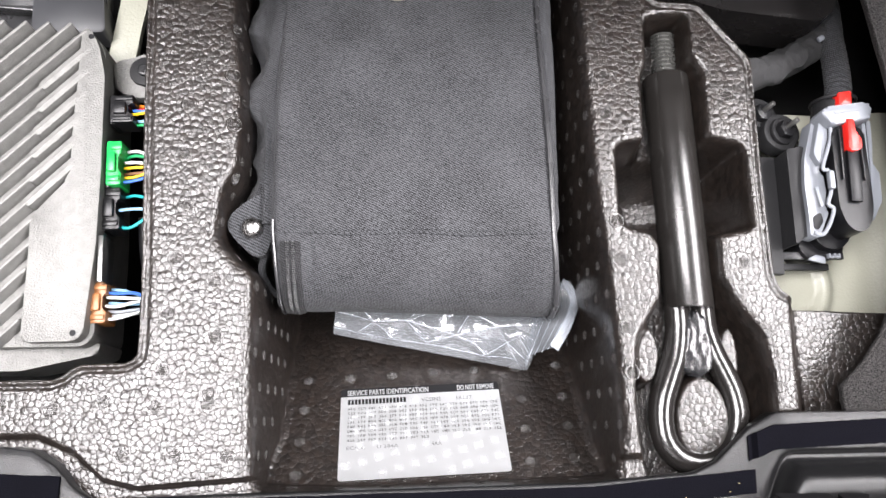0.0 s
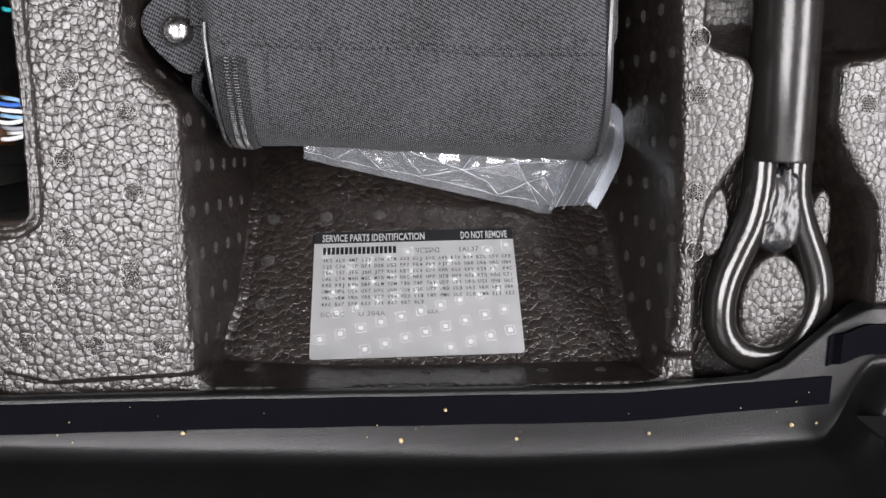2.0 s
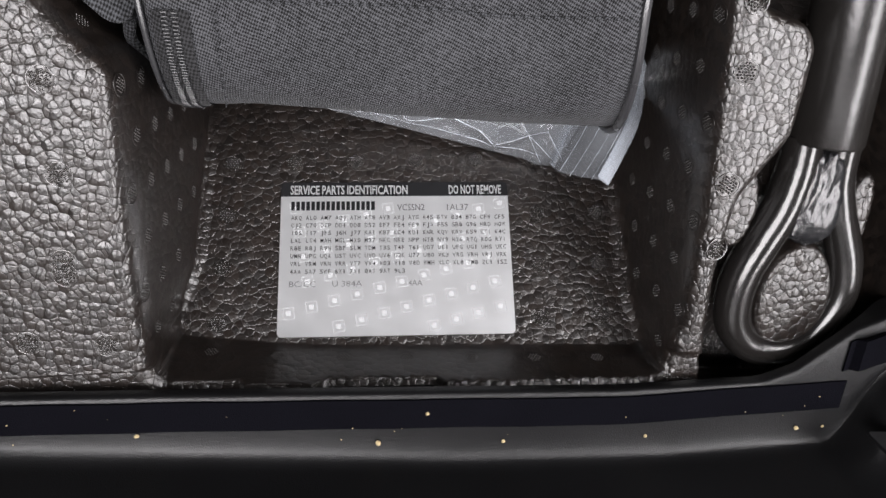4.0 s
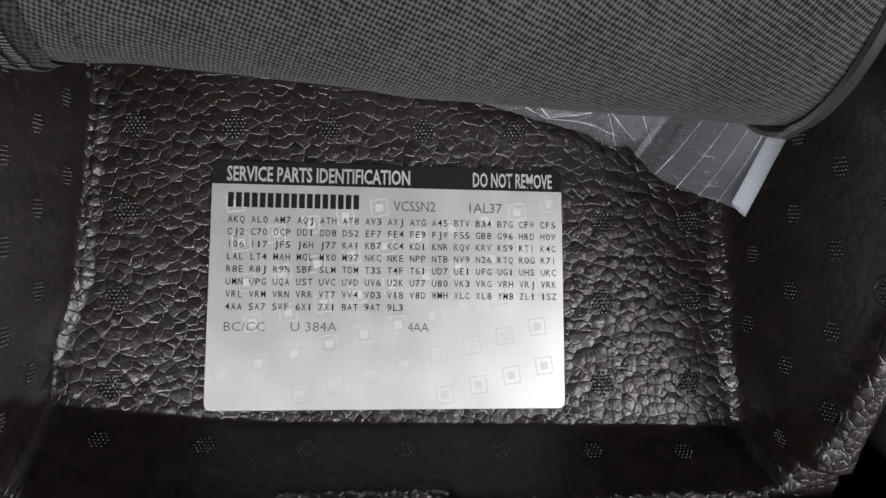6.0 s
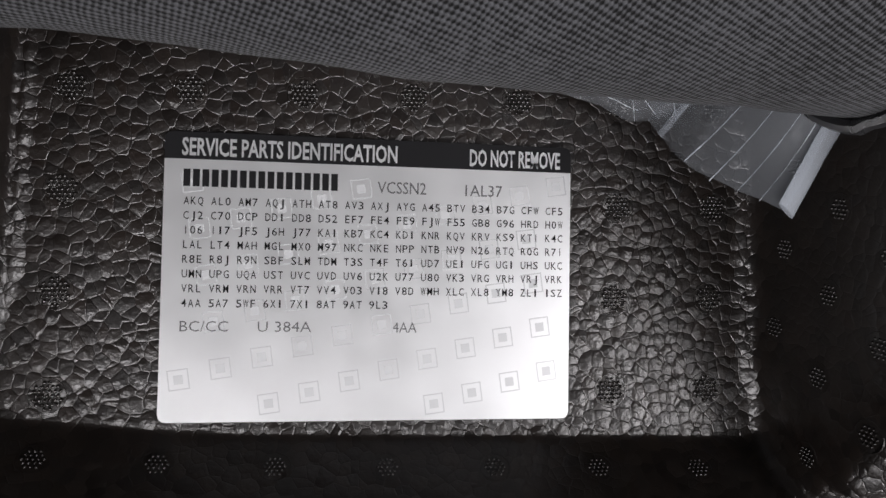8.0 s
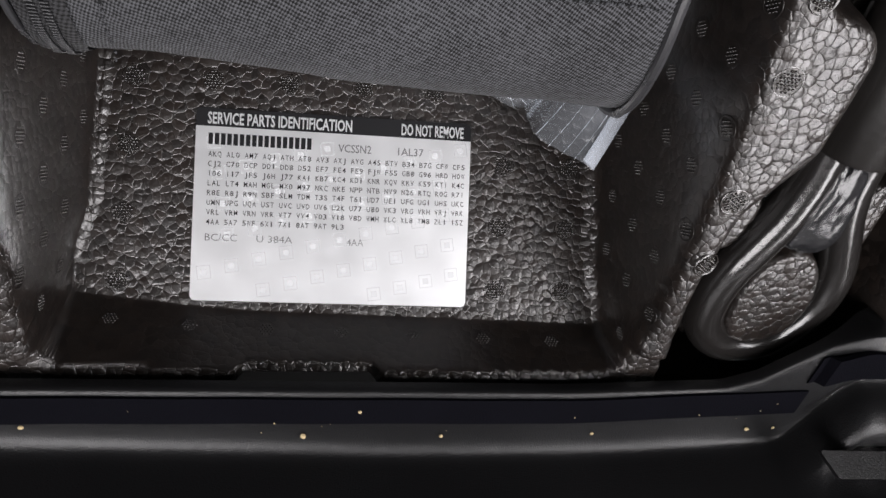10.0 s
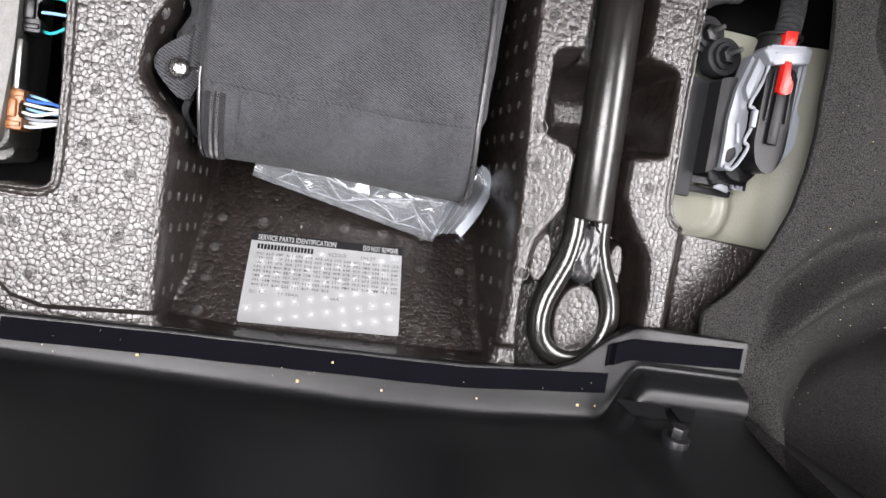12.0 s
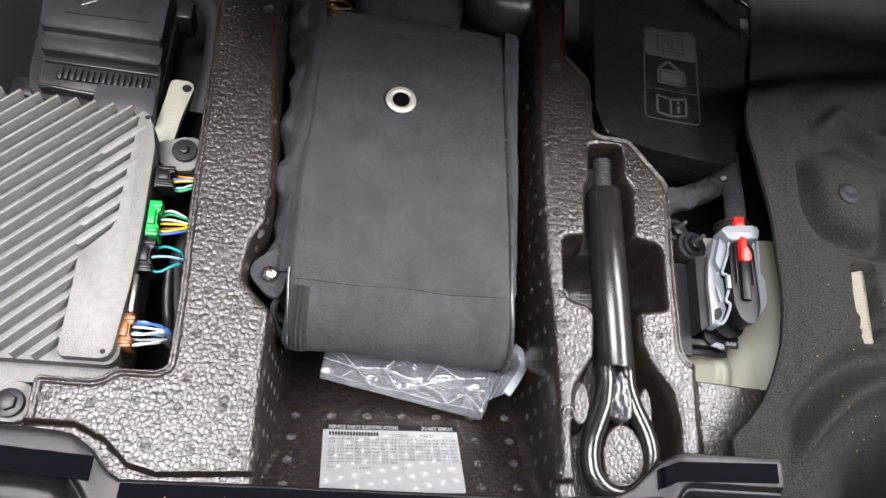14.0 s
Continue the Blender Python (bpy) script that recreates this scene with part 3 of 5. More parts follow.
for x in np.arange(-0.084, 0.09, 0.0265):            # on the rear wall
    a, b = -0.034, -0.016
    for _ in range(26):
        c = (a + b) / 2
        a, b = (c, b) if foam_at(x, c) > foam_at(x, -0.012) * 0.55 else (a, c)
    n = foam_normal(x, a, 0.001)
    add_mark(WALL_MARK, Vector((x, a, foam_at(x, a))) + n * 0.0001, n)

# ---- the rear sill trim ----


def flange_front(x):
    return float(np.interp(x, [-0.42, -0.225, -0.212, -0.200, -0.190, -0.180, -0.095, 0.006, 0.077, 0.135, 0.148, 0.158, 0.168, 0.182, 0.40],
                           [-0.0075, -0.0085, -0.0100, -0.0175, -0.0285, -0.0340, -0.0303, -0.0266, -0.0240, -0.0185, -0.0125, -0.0030, 0.0060, 0.0140, 0.0200]))


def sill_section(x):
    """Points of the trim's cross-section from its front edge to the top of the sill."""
    f = flange_front(x)
    wall = float(np.interp(x, [-0.2, 0.02, 0.1, 0.16], [-0.0565, -0.0555, -0.0515, -0.0450]))
    plain = [(f, -0.0008), (f, 0.0025), (f - 0.0012, 0.0042), (f - 0.006, 0.0045), (f - 0.0145, 0.0045), ((f + wall) / 2 - 0.007, 0.0047), (wall + 0.002, 0.0056),
             (wall - 0.0012, 0.0085), (wall - 0.0026, 0.015), (wall - 0.004, 0.024), (wall - 0.006, 0.035), (wall - 0.010, 0.06), (wall - 0.022, 0.12), (wall - 0.040, 0.20),
             (wall - 0.055, 0.212), (wall - 0.25, 0.215)]
    roll = [(f, -0.010), (f, 0.0045), (f - 0.0012, 0.0065), (f - 0.006, 0.0075), (f - 0.0175, 0.0078), (f - 0.0205, 0.0070), (f - 0.0230, 0.0030),
            (f - 0.0260, 0.0045), (f - 0.0290, 0.0130), (f - 0.0350, 0.0200), (f - 0.0430, 0.0205), (f - 0.0500, 0.0240), (f - 0.0680, 0.090), (wall - 0.042, 0.20),
            (wall - 0.055, 0.212), (wall - 0.25, 0.215)]
    k = float(ease(np.array((x - 0.164) / 0.026))) if x > 0 else float(ease(np.array((-0.182 - x) / 0.028)))
    return [(a[0] * (1 - k) + b[0] * k, a[1] * (1 - k) + b[1] * k) for a, b in zip(plain, roll)]


def sill_mesh(x0, x1):
    bm = bmesh.new()
    xs = np.arange(x0, x1 + 1e-6, 0.004)
    rows = []
    for x in xs:
        sec = spline([(0, y, z) for y, z in sill_section(x)], 3)
        rows.append([bm.verts.new((x, p.y, p.z)) for p in sec])
    for a, b in zip(rows, rows[1:]):
        for k in range(len(a) - 1):
            bm.faces.new((a[k], a[k + 1], b[k + 1], b[k]))
    return bm


sill = thing("sill_trim", (0.0, -0.06, 0.0), "black grained plastic sill trim along the rear edge of the tray", "sill trim")
part("panel", sill_mesh(-0.42, 0.2592), TRIM, sill)
bm = bmesh.new()                                     # plain end that runs on beside the felt
rows = []
for u in np.linspace(0, 1, 18):
    x, y0 = 0.258 + 0.176 * u, -0.0285 - 0.080 * u
    sec = spline([(x, y0 + 0.004, 0.004), (x, y0 - 0.001, 0.020), (x, y0 - 0.010, 0.080), (x, y0 - 0.040, 0.190), (x, y0 - 0.080, 0.212)], 4)
    rows.append([bm.verts.new(p) for p in sec])
for a, b in zip(rows, rows[1:]):
    for k in range(len(a) - 1):
        bm.faces.new((a[k], a[k + 1], b[k + 1], b[k]))
part("end_panel", bm, TRIM, sill)
bm = bmesh.new()                                     # fixing bolt under the rolled edge
add_cyl(bm, (0.196, -0.046, 0.0495), (0.196, -0.0385, 0.0515), 0.0080, seg=28, bevel=0.0008)
add_cyl(bm, (0.196, -0.0385, 0.0515), (0.196, -0.0320, 0.0532), 0.0052, seg=6, bevel=0.0006)
part("fixing_bolt", bm, BLACK, sill, "black hexagon-headed bolt with a washer")
for outline in ([(0.1690, 0.0), (0.1990, 0.0), (0.1990, 0.010), (0.1760, 0.010)], [(0.2030, 0.0), (0.2200, 0.0), (0.2150, 0.010), (0.2065, 0.010)]):
    part("clip_tab", prism(fillet(outline, 0.0012, 2), 0, 0.0022, 0.0006, Matrix.Translation((0, -0.0275, 0.0240)) @ Matrix.Rotation(radians(126), 4, "X")), TRIM, sill)


def tape(x0, x1, front, wide, label):
    bm = bmesh.new()
    rows = []
    for x in np.linspace(x0, x1, 44):
        f = front(x)
        z = 0.0049 if x < 0.17 and x > -0.19 else 0.0080
        j = 0.00012 * math.sin(x * 900)
        rows.append([bm.verts.new(p) for p in ((x, f + j, z - 0.0015), (x, f + j, z + 0.0006), (x, f - wide + j, z + 0.0006), (x, f - wide + j, z - 0.0015))])
    for a, b in zip(rows, rows[1:]):
        for k in range(3):
            bm.faces.new((a[k], a[k + 1], b[k + 1], b[k]))
    for r in (rows[0], rows[-1]):
        bm.faces.new(r)
    xm = (x0 + x1) / 2
    return solo("hook_tape", bm, TAPE, (xm, front(xm), 0.005), label, "hook tape", "hook tapes on the sill trim")


tape(-0.178, 0.169, lambda x: float(np.interp(x, [-0.18, -0.095, 0.006, 0.077, 0.143, 0.17], [-0.0364, -0.0325, -0.0288, -0.0263, -0.0192, -0.0165])), 0.0124, "long black hook-and-loop tape stuck on the sill trim")
tape(0.1660, 0.2525, lambda x: float(np.interp(x, [0.166, 0.18, 0.26], [0.0010, 0.0072, 0.0125])), 0.0132, "short black hook-and-loop tape on the raised end of the trim")
tape(-0.42, -0.196, lambda x: -0.0225 + 0.03 * (-0.196 - x), 0.0145, "short black hook-and-loop tape on the far end of the trim")

# ---- the label ----
EX = (LB - LA).normalized()
EN = RN if RN.z > 0 else -RN
EY = EN.cross(EX)
LM = Matrix((EX, EY, EN)).transposed().to_4x4()
LM.translation = LA + EN * 0.0003
label = thing("parts_label", (0, 0, 0), "silver parts-identification sticker with black printed codes on the sloping foam", "label")
label.matrix_world = LM
LW, LH = 0.1012, 0.0698


def flat(poly, z, name, mat, parent=None, text=""):
    bm = bmesh.new()
    for p in poly if isinstance(poly[0][0], (list, tuple)) else [poly]:
        bm.faces.new([bm.verts.new((x, y, z)) for x, y in p])
    return part(name, bm, mat, parent or label, text, local=True, smooth=False)


def rect(x0, y0, x1, y1):
    return [(x0, y0), (x1, y0), (x1, y1), (x0, y1)]


part("sheet", prism(fillet(rect(0, 0, LW, LH), 0.0021, 5), 0, 0.00022), LABEL_FILM, label, local=True, smooth=False)
flat([p for p in fillet(rect(0, 0, LW, LH), 0.0021, 5) if p[1] > LH / 2] + [(0, LH - 0.0066), (LW, LH - 0.0066)], 0.00027, "heading_band", INK, text="black heading band")


def add_text(bm, text, x, y, h, width=None, thin=0.0):
    """Letters in the built-in font: foot at (x, y), capitals h high, and as wide as given."""
    cu = bpy.data.curves.new("t", "FONT")
    cu.body, cu.size, cu.resolution_u, cu.offset = text, 1, 2, thin
    o = bpy.data.objects.new("t", cu)
    me = o.to_mesh()
    n0 = len(bm.verts)
    bm.from_mesh(me)
    o.to_mesh_clear()
    bpy.data.objects.remove(o)
    bpy.data.curves.remove(cu)
    vs = list(bm.verts)[n0:]
    if not vs:
        return
    a, b = min(v.co.x for v in vs), max(v.co.x for v in vs)
    k = h / 0.73
    kx = k if width is None else width / (b - a)
    for v in vs:
        v.co = Vector((x + (v.co.x - a) * kx, y + v.co.y * k, 0.00030))


def words(name, items, mat, note):
    bm = bmesh.new()
    for it in items:
        add_text(bm, *it)
    return part(name, bm, mat, label, note, local=True, smooth=False)


words("heading_text", [("SERVICE PARTS IDENTIFICATION", 0.0040, 0.0642, 0.0043, 0.0520, 0.024), ("DO NOT REMOVE", 0.0745, 0.0642, 0.0043, 0.0238, 0.024)],
      LABEL_FILM, "silver capitals on the black band")
for ob in (o for o in label.children if o.name.startswith("heading_text")):
    ob.location.z = 0.00006
# the vehicle's own number, as plain bars
for k in range(17):
    flat(rect(0.0045 + 0.0022 * k, 0.0566, 0.0045 + 0.0022 * k + 0.0016, 0.0608), 0.0003, "number_bar", INK)
words("print_code", [("VCSSN2", 0.0512, 0.0564, 0.0031, 0.0122), ("1AL37", 0.0735, 0.0564, 0.0030, 0.0096)], PALE_INK, "thin grey printed codes")
CODES = """AKQ AL0 AM7 AQJ ATH AT8 AV3 AXJ AYG A45 BTV B34 B7G CFW CF5
CJ2 C70 DCP DD1 DD8 D52 EF7 FE4 FE9 FJW F55 GB8 G96 HRD H0W
I06 I17 JF5 J6H J77 KA1 KB7 KC4 KD1 KNR KQV KRV KS9 KTI K4C
LAL LT4 MAH MGL MX0 M97 NKC NKE NPP NTB NV9 N26 RTQ R0G R7I
R8E R8J R9N SBF SLM TDM T3S T4F T61 UD7 UE1 UFG UG1 UHS UKC
UMN UPG UQA UST UVC UVD UV6 U2K U77 U80 VK3 VRG VRH VRJ VRK
VRL VRM VRN VRR VT7 VV4 V03 V18 V8D WMH XLC XL8 YM8 ZL1 1SZ
4AA 5A7 5WF 6X1 7X1 8AT 9AT 9L3"""
NARROW = {"I": 0.00020, "1": 0.00042, "J": 0.00085, "L": 0.00100, "T": 0.00120, "F": 0.00105, "E": 0.00105}
for r, line in enumerate(CODES.splitlines()):
    for k, c in enumerate(line.split()):
        cells = []
        for i, ch in enumerate(c):                   # a printer's fixed pitch
            w = NARROW.get(ch, 0.00125)
            cells.append((ch, 0.0047 + 0.00642 * k + 0.00165 * i + (0.00128 - w) / 2, 0.0522 - 0.00352 * r, 0.0020, w, 0.004))
        words("code", cells, INK, "")
words("foot_code", [("BC/CC", 0.0046, 0.0217, 0.0027, 0.0112, -0.008), ("U 384A", 0.0228, 0.0217, 0.0027, 0.0128, -0.008), ("4AA", 0.0556, 0.0217, 0.0027, 0.0060, -0.008)],
      PALE_INK, "line of larger grey codes")
for j in range(-2, 9):
    for i in range(-3, 14):
        cx, cy = 0.0065 + 0.00965 * i - 0.0019 * j, 0.0030 + 0.0027 * i + 0.0112 * j - 0.004
        if not (0.003 < cx < LW - 0.003 and 0.003 < cy < LH - 0.0100):
            continue
        marks = []
        for a, b in ((0.0025, 0.0022), (0.0011, 0.0)):
            c, s = math.cos(radians(8)), math.sin(radians(8))
            q = [[(cx + (u * c - v * s) * k, cy + (u * s + v * c) * k) for u, v in ((-1, -1), (1, -1), (1, 1), (-1, 1))] for k in (a, b)]
            if b:
                marks += [[q[0][k], q[0][(k + 1) % 4], q[1][(k + 1) % 4], q[1][k]] for k in range(4)]
            else:
                marks.append(q[0])
        flat(marks, 0.00025, "pearl_square", LOGO_INK)

# ---- the charging-cable bag ----
BAG = [(0.150, -0.116), (0.102, -0.116), (0.092, -0.104), (0.0855, -0.085), (0.0785, -0.064), (0.0730, -0.046), (0.0718, -0.032), (0.0780, -0.0170), (0.0920, -0.0065), (0.112, -0.0005),
       (0.140, 0.0010), (0.175, 0.0005), (0.215, -0.0030), (0.255, -0.0065), (0.300, -0.0085), (0.345, -0.0110), (0.368, -0.0190), (0.376, -0.040), (0.376, -0.085), (0.360, -0.116), (0.250, -0.116)]


def bag_left(y):
    return float(np.interp(y, [0.07, 0.112, 0.2, 0.34, 0.38], [-0.0955, -0.1000, -0.1020, -0.1035, -0.1035]))


def bag_right(y):
    return float(np.interp(y, [0.07, 0.114, 0.17, 0.2755, 0.344, 0.38], [0.0695, 0.0650, 0.0630, 0.0580, 0.0560, 0.0560]))


def seam_y(x):
    return 0.1105 + 0.045 * (x + 0.094) * 0.4 - 0.0006 * math.sin(x * 90)


def bag_body():
    loop = spline([(0, y, z) for y, z in BAG + BAG[:1]], 5)[:-1]
    n = len(loop)
    inward = []
    for i in range(n):
        d = (loop[(i + 1) % n] - loop[i - 1]).normalized()
        inward.append(Vector((0, -d.z, d.y)))
    mid = Vector((0, 0.22, -0.06))
    if (mid - loop[0]).dot(inward[0]) < 0:
        inward = [-v for v in inward]
    bm = bmesh.new()
    r = 0.0062
    us = [(0, r * 3.2, 0), (0, r * 1.2, 0.0)] + [(0, r * (1 - math.sin(q)), r * (1 - math.cos(q))) for q in (0.25, 0.6, 1.0, 1.3, 1.57)]
    rows = []
    cols = [("l", a, b) for _, a, b in us] + [("m", u, 0) for u in np.linspace(0.06, 0.94, 60)] + [("r", a, b) for _, a, b in us[::-1]]
    for kind, a, b in cols:
        ring = []
        for i, p in enumerate(loop):
            xl, xr = bag_left(p.y), bag_right(p.y)
            x = xl + b if kind == "l" else xr - b if kind == "r" else xl + r + (xr - xl - 2 * r) * a
            q = p + inward[i] * (a if kind != "m" else 0)
            nz = noise.noise(Vector((x * 22, p.y * 22, p.z * 22))) * 0.0016 + noise.noise(Vector((x * 70, p.y * 60, p.z * 70))) * 0.0005
            gather = math.exp(-((p.y - seam_y(x)) / 0.016) ** 2) + 0.8 * math.exp(-((x + 0.080) / 0.012) ** 2) * (p.y < 0.11)
            if p.z > -0.06 and p.y < 0.20:           # small puckers by the seam and the zip
                nz += gather * 0.0011 * noise.noise(Vector((x * 95, p.y * 34, p.z * 34 + 3)))
            side = 0.004 * math.exp(-((p.z + 0.05) / 0.03) ** 2) * (-1 if kind == "l" else 1 if kind == "r" else 0)
            ring.append(bm.verts.new((x + side, q.y - inward[i].y * nz, q.z - inward[i].z * nz)))
        rows.append(ring)
    for a, b in zip(rows, rows[1:]):
        for i in range(n):
            bm.faces.new((a[i], a[(i + 1) % n], b[(i + 1) % n], b[i]))
    for ring in (rows[0], rows[-1]):
        c = bm.verts.new(sum((v.co for v in ring), Vector()) / n)
        for i in range(n):
            bm.faces.new((ring[i], ring[(i + 1) % n], c))
    return bm


bag = thing("cable_bag", (-0.02, 0.22, -0.116), "black woven polyester bag with zip and grommet, in the well", "bag")
part("body", bag_body(), CLOTH, bag)
skin = spline([(0, y, z) for y, z in BAG[3:16]], 8)
part("piping", tube([(bag_right(p.y) - 0.0022, p.y + (-0.001 if p.z < -0.02 else 0), p.z + 0.0004) for p in skin], 0.0016, 8), PIPING, bag, "shiny black vinyl piping")
part("piping", tube([(bag_left(p.y) + 0.0012, p.y + (-0.001 if p.z < -0.02 else 0), p.z - 0.0008) for p in skin if p.y < 0.121], 0.0010, 8), PIPING, bag, "shiny black vinyl piping")
# seam across the rear of the top, with its double row of stitches
bm = bmesh.new()
sx = np.linspace(-0.094, 0.0595, 60)


def skin_z(y):
    return float(np.interp(y, [p.y for p in skin if p.z > -0.03], [p.z for p in skin if p.z > -0.03]))


def bag_z(x, y):
    return skin_z(y) + noise.noise(Vector((x * 22, y * 22, skin_z(y) * 22))) * 0.0016 + 0.0003


add_tube(bm, [(x, seam_y(x), bag_z(x, seam_y(x)) - 0.0001) for x in sx], 0.00050, 6)
part("seam", bm, WEBBING, bag, "raised sewn seam")
bm = bmesh.new()
for k in range(66):
    x = -0.093 + 0.00232 * k
    for off in (0.0022,):
        y = seam_y(x) + off
        add_box(bm, (x, y, bag_z(x, y) + 0.00005), (0.0015, 0.00035, 0.0003))
for k in range(16):
    y = 0.1070 - 0.0022 * k
    z = skin_z(y) if y > 0.080 else -0.018
    add_box(bm, (-0.0745, y, z + 0.0008), (0.00045, 0.0015, 0.0005), tilt=(45, 0))
part("stitches", bm, WEBBING, bag)["kind"] = "stuff"
# zip down the rear face and along the edge of the top
zpath = [(-0.0885 + 0.05 * max(0, 0.105 - p.y), p.y - (0.0012 if p.z < -0.02 else 0.0005), p.z + 0.0010) for p in skin if p.y < 0.109 and p.z > -0.060]
zpath = spline(zpath, 4)
bm = bmesh.new()
add_tube(bm, zpath, 0.0058, 8, squash=0.12)
zp = part("zip", bm, ZIP_TAPE, bag, "black herringbone zip tape")
bm = bmesh.new()
run, last = 0.0, zpath[0]
for p in zpath:
    run += (p - last).length
    last = p
    if run > 0.00095:
        run = 0
        add_box(bm, (p.x - 0.0016, p.y - 0.0007, p.z + 0.0008), (0.0021, 0.0006, 0.0010), 0.0002, seg=1)
        add_box(bm, (p.x + 0.0016, p.y - 0.0007, p.z + 0.0008), (0.0021, 0.0006, 0.0010), 0.0002, seg=1)
part("teeth", bm, ZIP_TEETH, zp, "black coil teeth")["kind"] = "stuff"
side_zip = spline([(-0.1035, 0.118, -0.010), (-0.1055, 0.18, -0.012), (-0.107, 0.25, -0.018), (-0.106, 0.31, -0.02), (-0.1035, 0.352, -0.018)], 10)
part("side_zip", tube(side_zip, 0.0030, 8, squash=0.5), WEBBING, bag, "closed zip along the side")
bm = bmesh.new()
add_box(bm, (-0.0965, 0.3555, -0.006), (0.008, 0.012, 0.004), 0.0015, turn=25)
add_tube(bm, [(-0.092 + 0.008 * math.cos(q) * 1.3, 0.361 + 0.0045 * math.sin(q), -0.0035) for q in np.linspace(0, 6.28, 17)[:-1]], 0.0013, 8, closed=True)
part("zip_pull", bm, BRASS, bag, "brass zip pull")
# grommet
gc = Vector((-0.0322, 0.2757, -0.0048))
prof = [(0.0068, -0.004), (0.0068, 0.0002), (0.0074, 0.0012), (0.0090, 0.0018), (0.0106, 0.0014), (0.0121, 0.0008), (0.0124, 0.0), (0.0124, -0.001)]
bm = bmesh.new()
rings = [[bm.verts.new(gc + Vector((r * math.cos(q), r * math.sin(q), h))) for q in np.linspace(0, 2 * math.pi, 49)[:-1]] for r, h in prof]
for a, b in zip(rings, rings[1:]):
    for k in range(48):
        bm.faces.new((a[k], a[(k + 1) % 48], b[(k + 1) % 48], b[k]))
part("grommet", bm, EYELET, bag, "bright nickel eyelet")
# a near-black disc gives the hole its shade; there is no depth
part("eyelet_shade_disc", cyl(gc + Vector((0, 0, -0.003)), gc + Vector((0, 0, 0.0004)), 0.0069, seg=32), EYELET_SHADE, bag, "black disc for the shade inside the eyelet's hole")


# loose side gusset, in soft folds
def gusset(side=-1):
    bm = bmesh.new()
    rows = []
    for y in np.linspace(0.092, 0.385 if side < 0 else 0.362, 150):
        w1 = noise.noise(Vector((y * 38, 1.3, 0)))
        w2 = noise.noise(Vector((y * 60, 7.7, 0)))
        bulge = float(np.interp(y, [0.09, 0.13, 0.17, 0.205, 0.225, 0.245, 0.262, 0.285, 0.33, 0.36, 0.39],
                                [0.004, 0.010, 0.013, 0.016, 0.011, 0.015, 0.016, 0.010, 0.016, 0.021, 0.022]))
        w3 = 1 - 2 * abs(noise.noise(Vector((y * 30, 4.1, 0.6))))
        bulge *= 1 + 0.30 * w2 + 0.22 * w3
        pts = [(0.003, -0.0075), (-0.003, -0.0095), (-0.4 * bulge - 0.002, -0.014 + 0.007 * w1), (-0.55 * bulge - 0.003 - 0.004 * w3, -0.022 + 0.009 * w2), (-bulge - 0.003, -0.036 + 0.010 * w1),
               (-0.9 * bulge - 0.004 + 0.003 * w2, -0.055), (-0.6 * bulge, -0.080), (0.004, -0.11)]
        if side > 0:
            g = float(np.interp(y, [0.09, 0.11, 0.16, 0.25, 0.34, 0.39], [0.000, 0.003, 0.005, 0.0075, 0.010, 0.010])) + 0.0006 * w1
            pts = [(0.004, -0.0072), (-0.001, -0.0075), (-0.45 * g - 0.0005, -0.0082), (-0.9 * g - 0.001, -0.013 + 0.002 * w1), (-g - 0.001, -0.030 + 0.004 * w2), (-0.9 * g + 0.001 * w1, -0.055), (-0.6 * g, -0.080), (0.004, -0.11)]
        tuck = float(ease(np.array((y - 0.094) / 0.030)))
        pts = [(a * tuck + 0.009 * (1 - tuck), b - 0.028 * (1 - tuck)) for a, b in pts]
        sec = spline([((bag_left(y) if side < 0 else bag_right(y)) - side * a, 0, b) for a, b in pts], 5)
        row = []
        for p in sec:                                # sharp slanting creases where the panel is slack
            slack = math.exp(-((p.z + 0.035) / 0.026) ** 2) * tuck * (1.0 if side < 0 else 0.15)
            crease = (0.45 - abs(noise.noise(Vector((y * 34 + p.z * 26, p.z * 12, 5.5))))) * 0.010 + (0.4 - abs(noise.noise(Vector((y * 80 - p.z * 60, p.z * 25, 8.1))))) * 0.004
            row.append(bm.verts.new((p.x + side * crease * slack, y + 0.002 * noise.noise(Vector((y * 50, p.z * 60, 3))), p.z)))
        rows.append(row)
    for a, b in zip(rows, rows[1:]):
        for k in range(len(a) - 1):
            bm.faces.new((a[k], a[k + 1], b[k + 1], b[k]))
    return bm


part("side_gusset", gusset(), CLOTH, bag, "loose side panel in soft folds")
part("side_gusset", gusset(1), CLOTH, bag, "plain side panel beyond the piping")
# tab with a press stud
tab = fillet(mm((-129, 119), (-121, 129), (-110, 137), (-102, 136), (-101, 108), (-104, 99), (-111, 99.5), (-122, 109)), 0.008, 6)
# same cloth as the bag; the darker webbing colour stands in for shade
tabob = part("tab", prism(tab, -0.0175, -0.0130, 0.0020), WEBBING, bag, "rounded fabric tab")
bm = bmesh.new()
rows = []
for r, h in ((0.0064, 0), (0.0064, 0.0008), (0.0062, 0.0018), (0.0056, 0.0031), (0.0045, 0.0042), (0.0030, 0.0050), (0.0014, 0.0054)):
    rows.append([bm.verts.new((-0.1123 + r * math.cos(q), 0.1160 + r * math.sin(q), -0.0132 + h)) for q in np.linspace(0, 2 * math.pi, 29)[:-1]])
for a, b in zip(rows, rows[1:]):
    for k in range(28):
        bm.faces.new((a[k], a[(k + 1) % 28], b[(k + 1) % 28], b[k]))
bm.faces.new(rows[-1])
part("press_stud", bm, STUD, tabob, "domed bright metal stud")
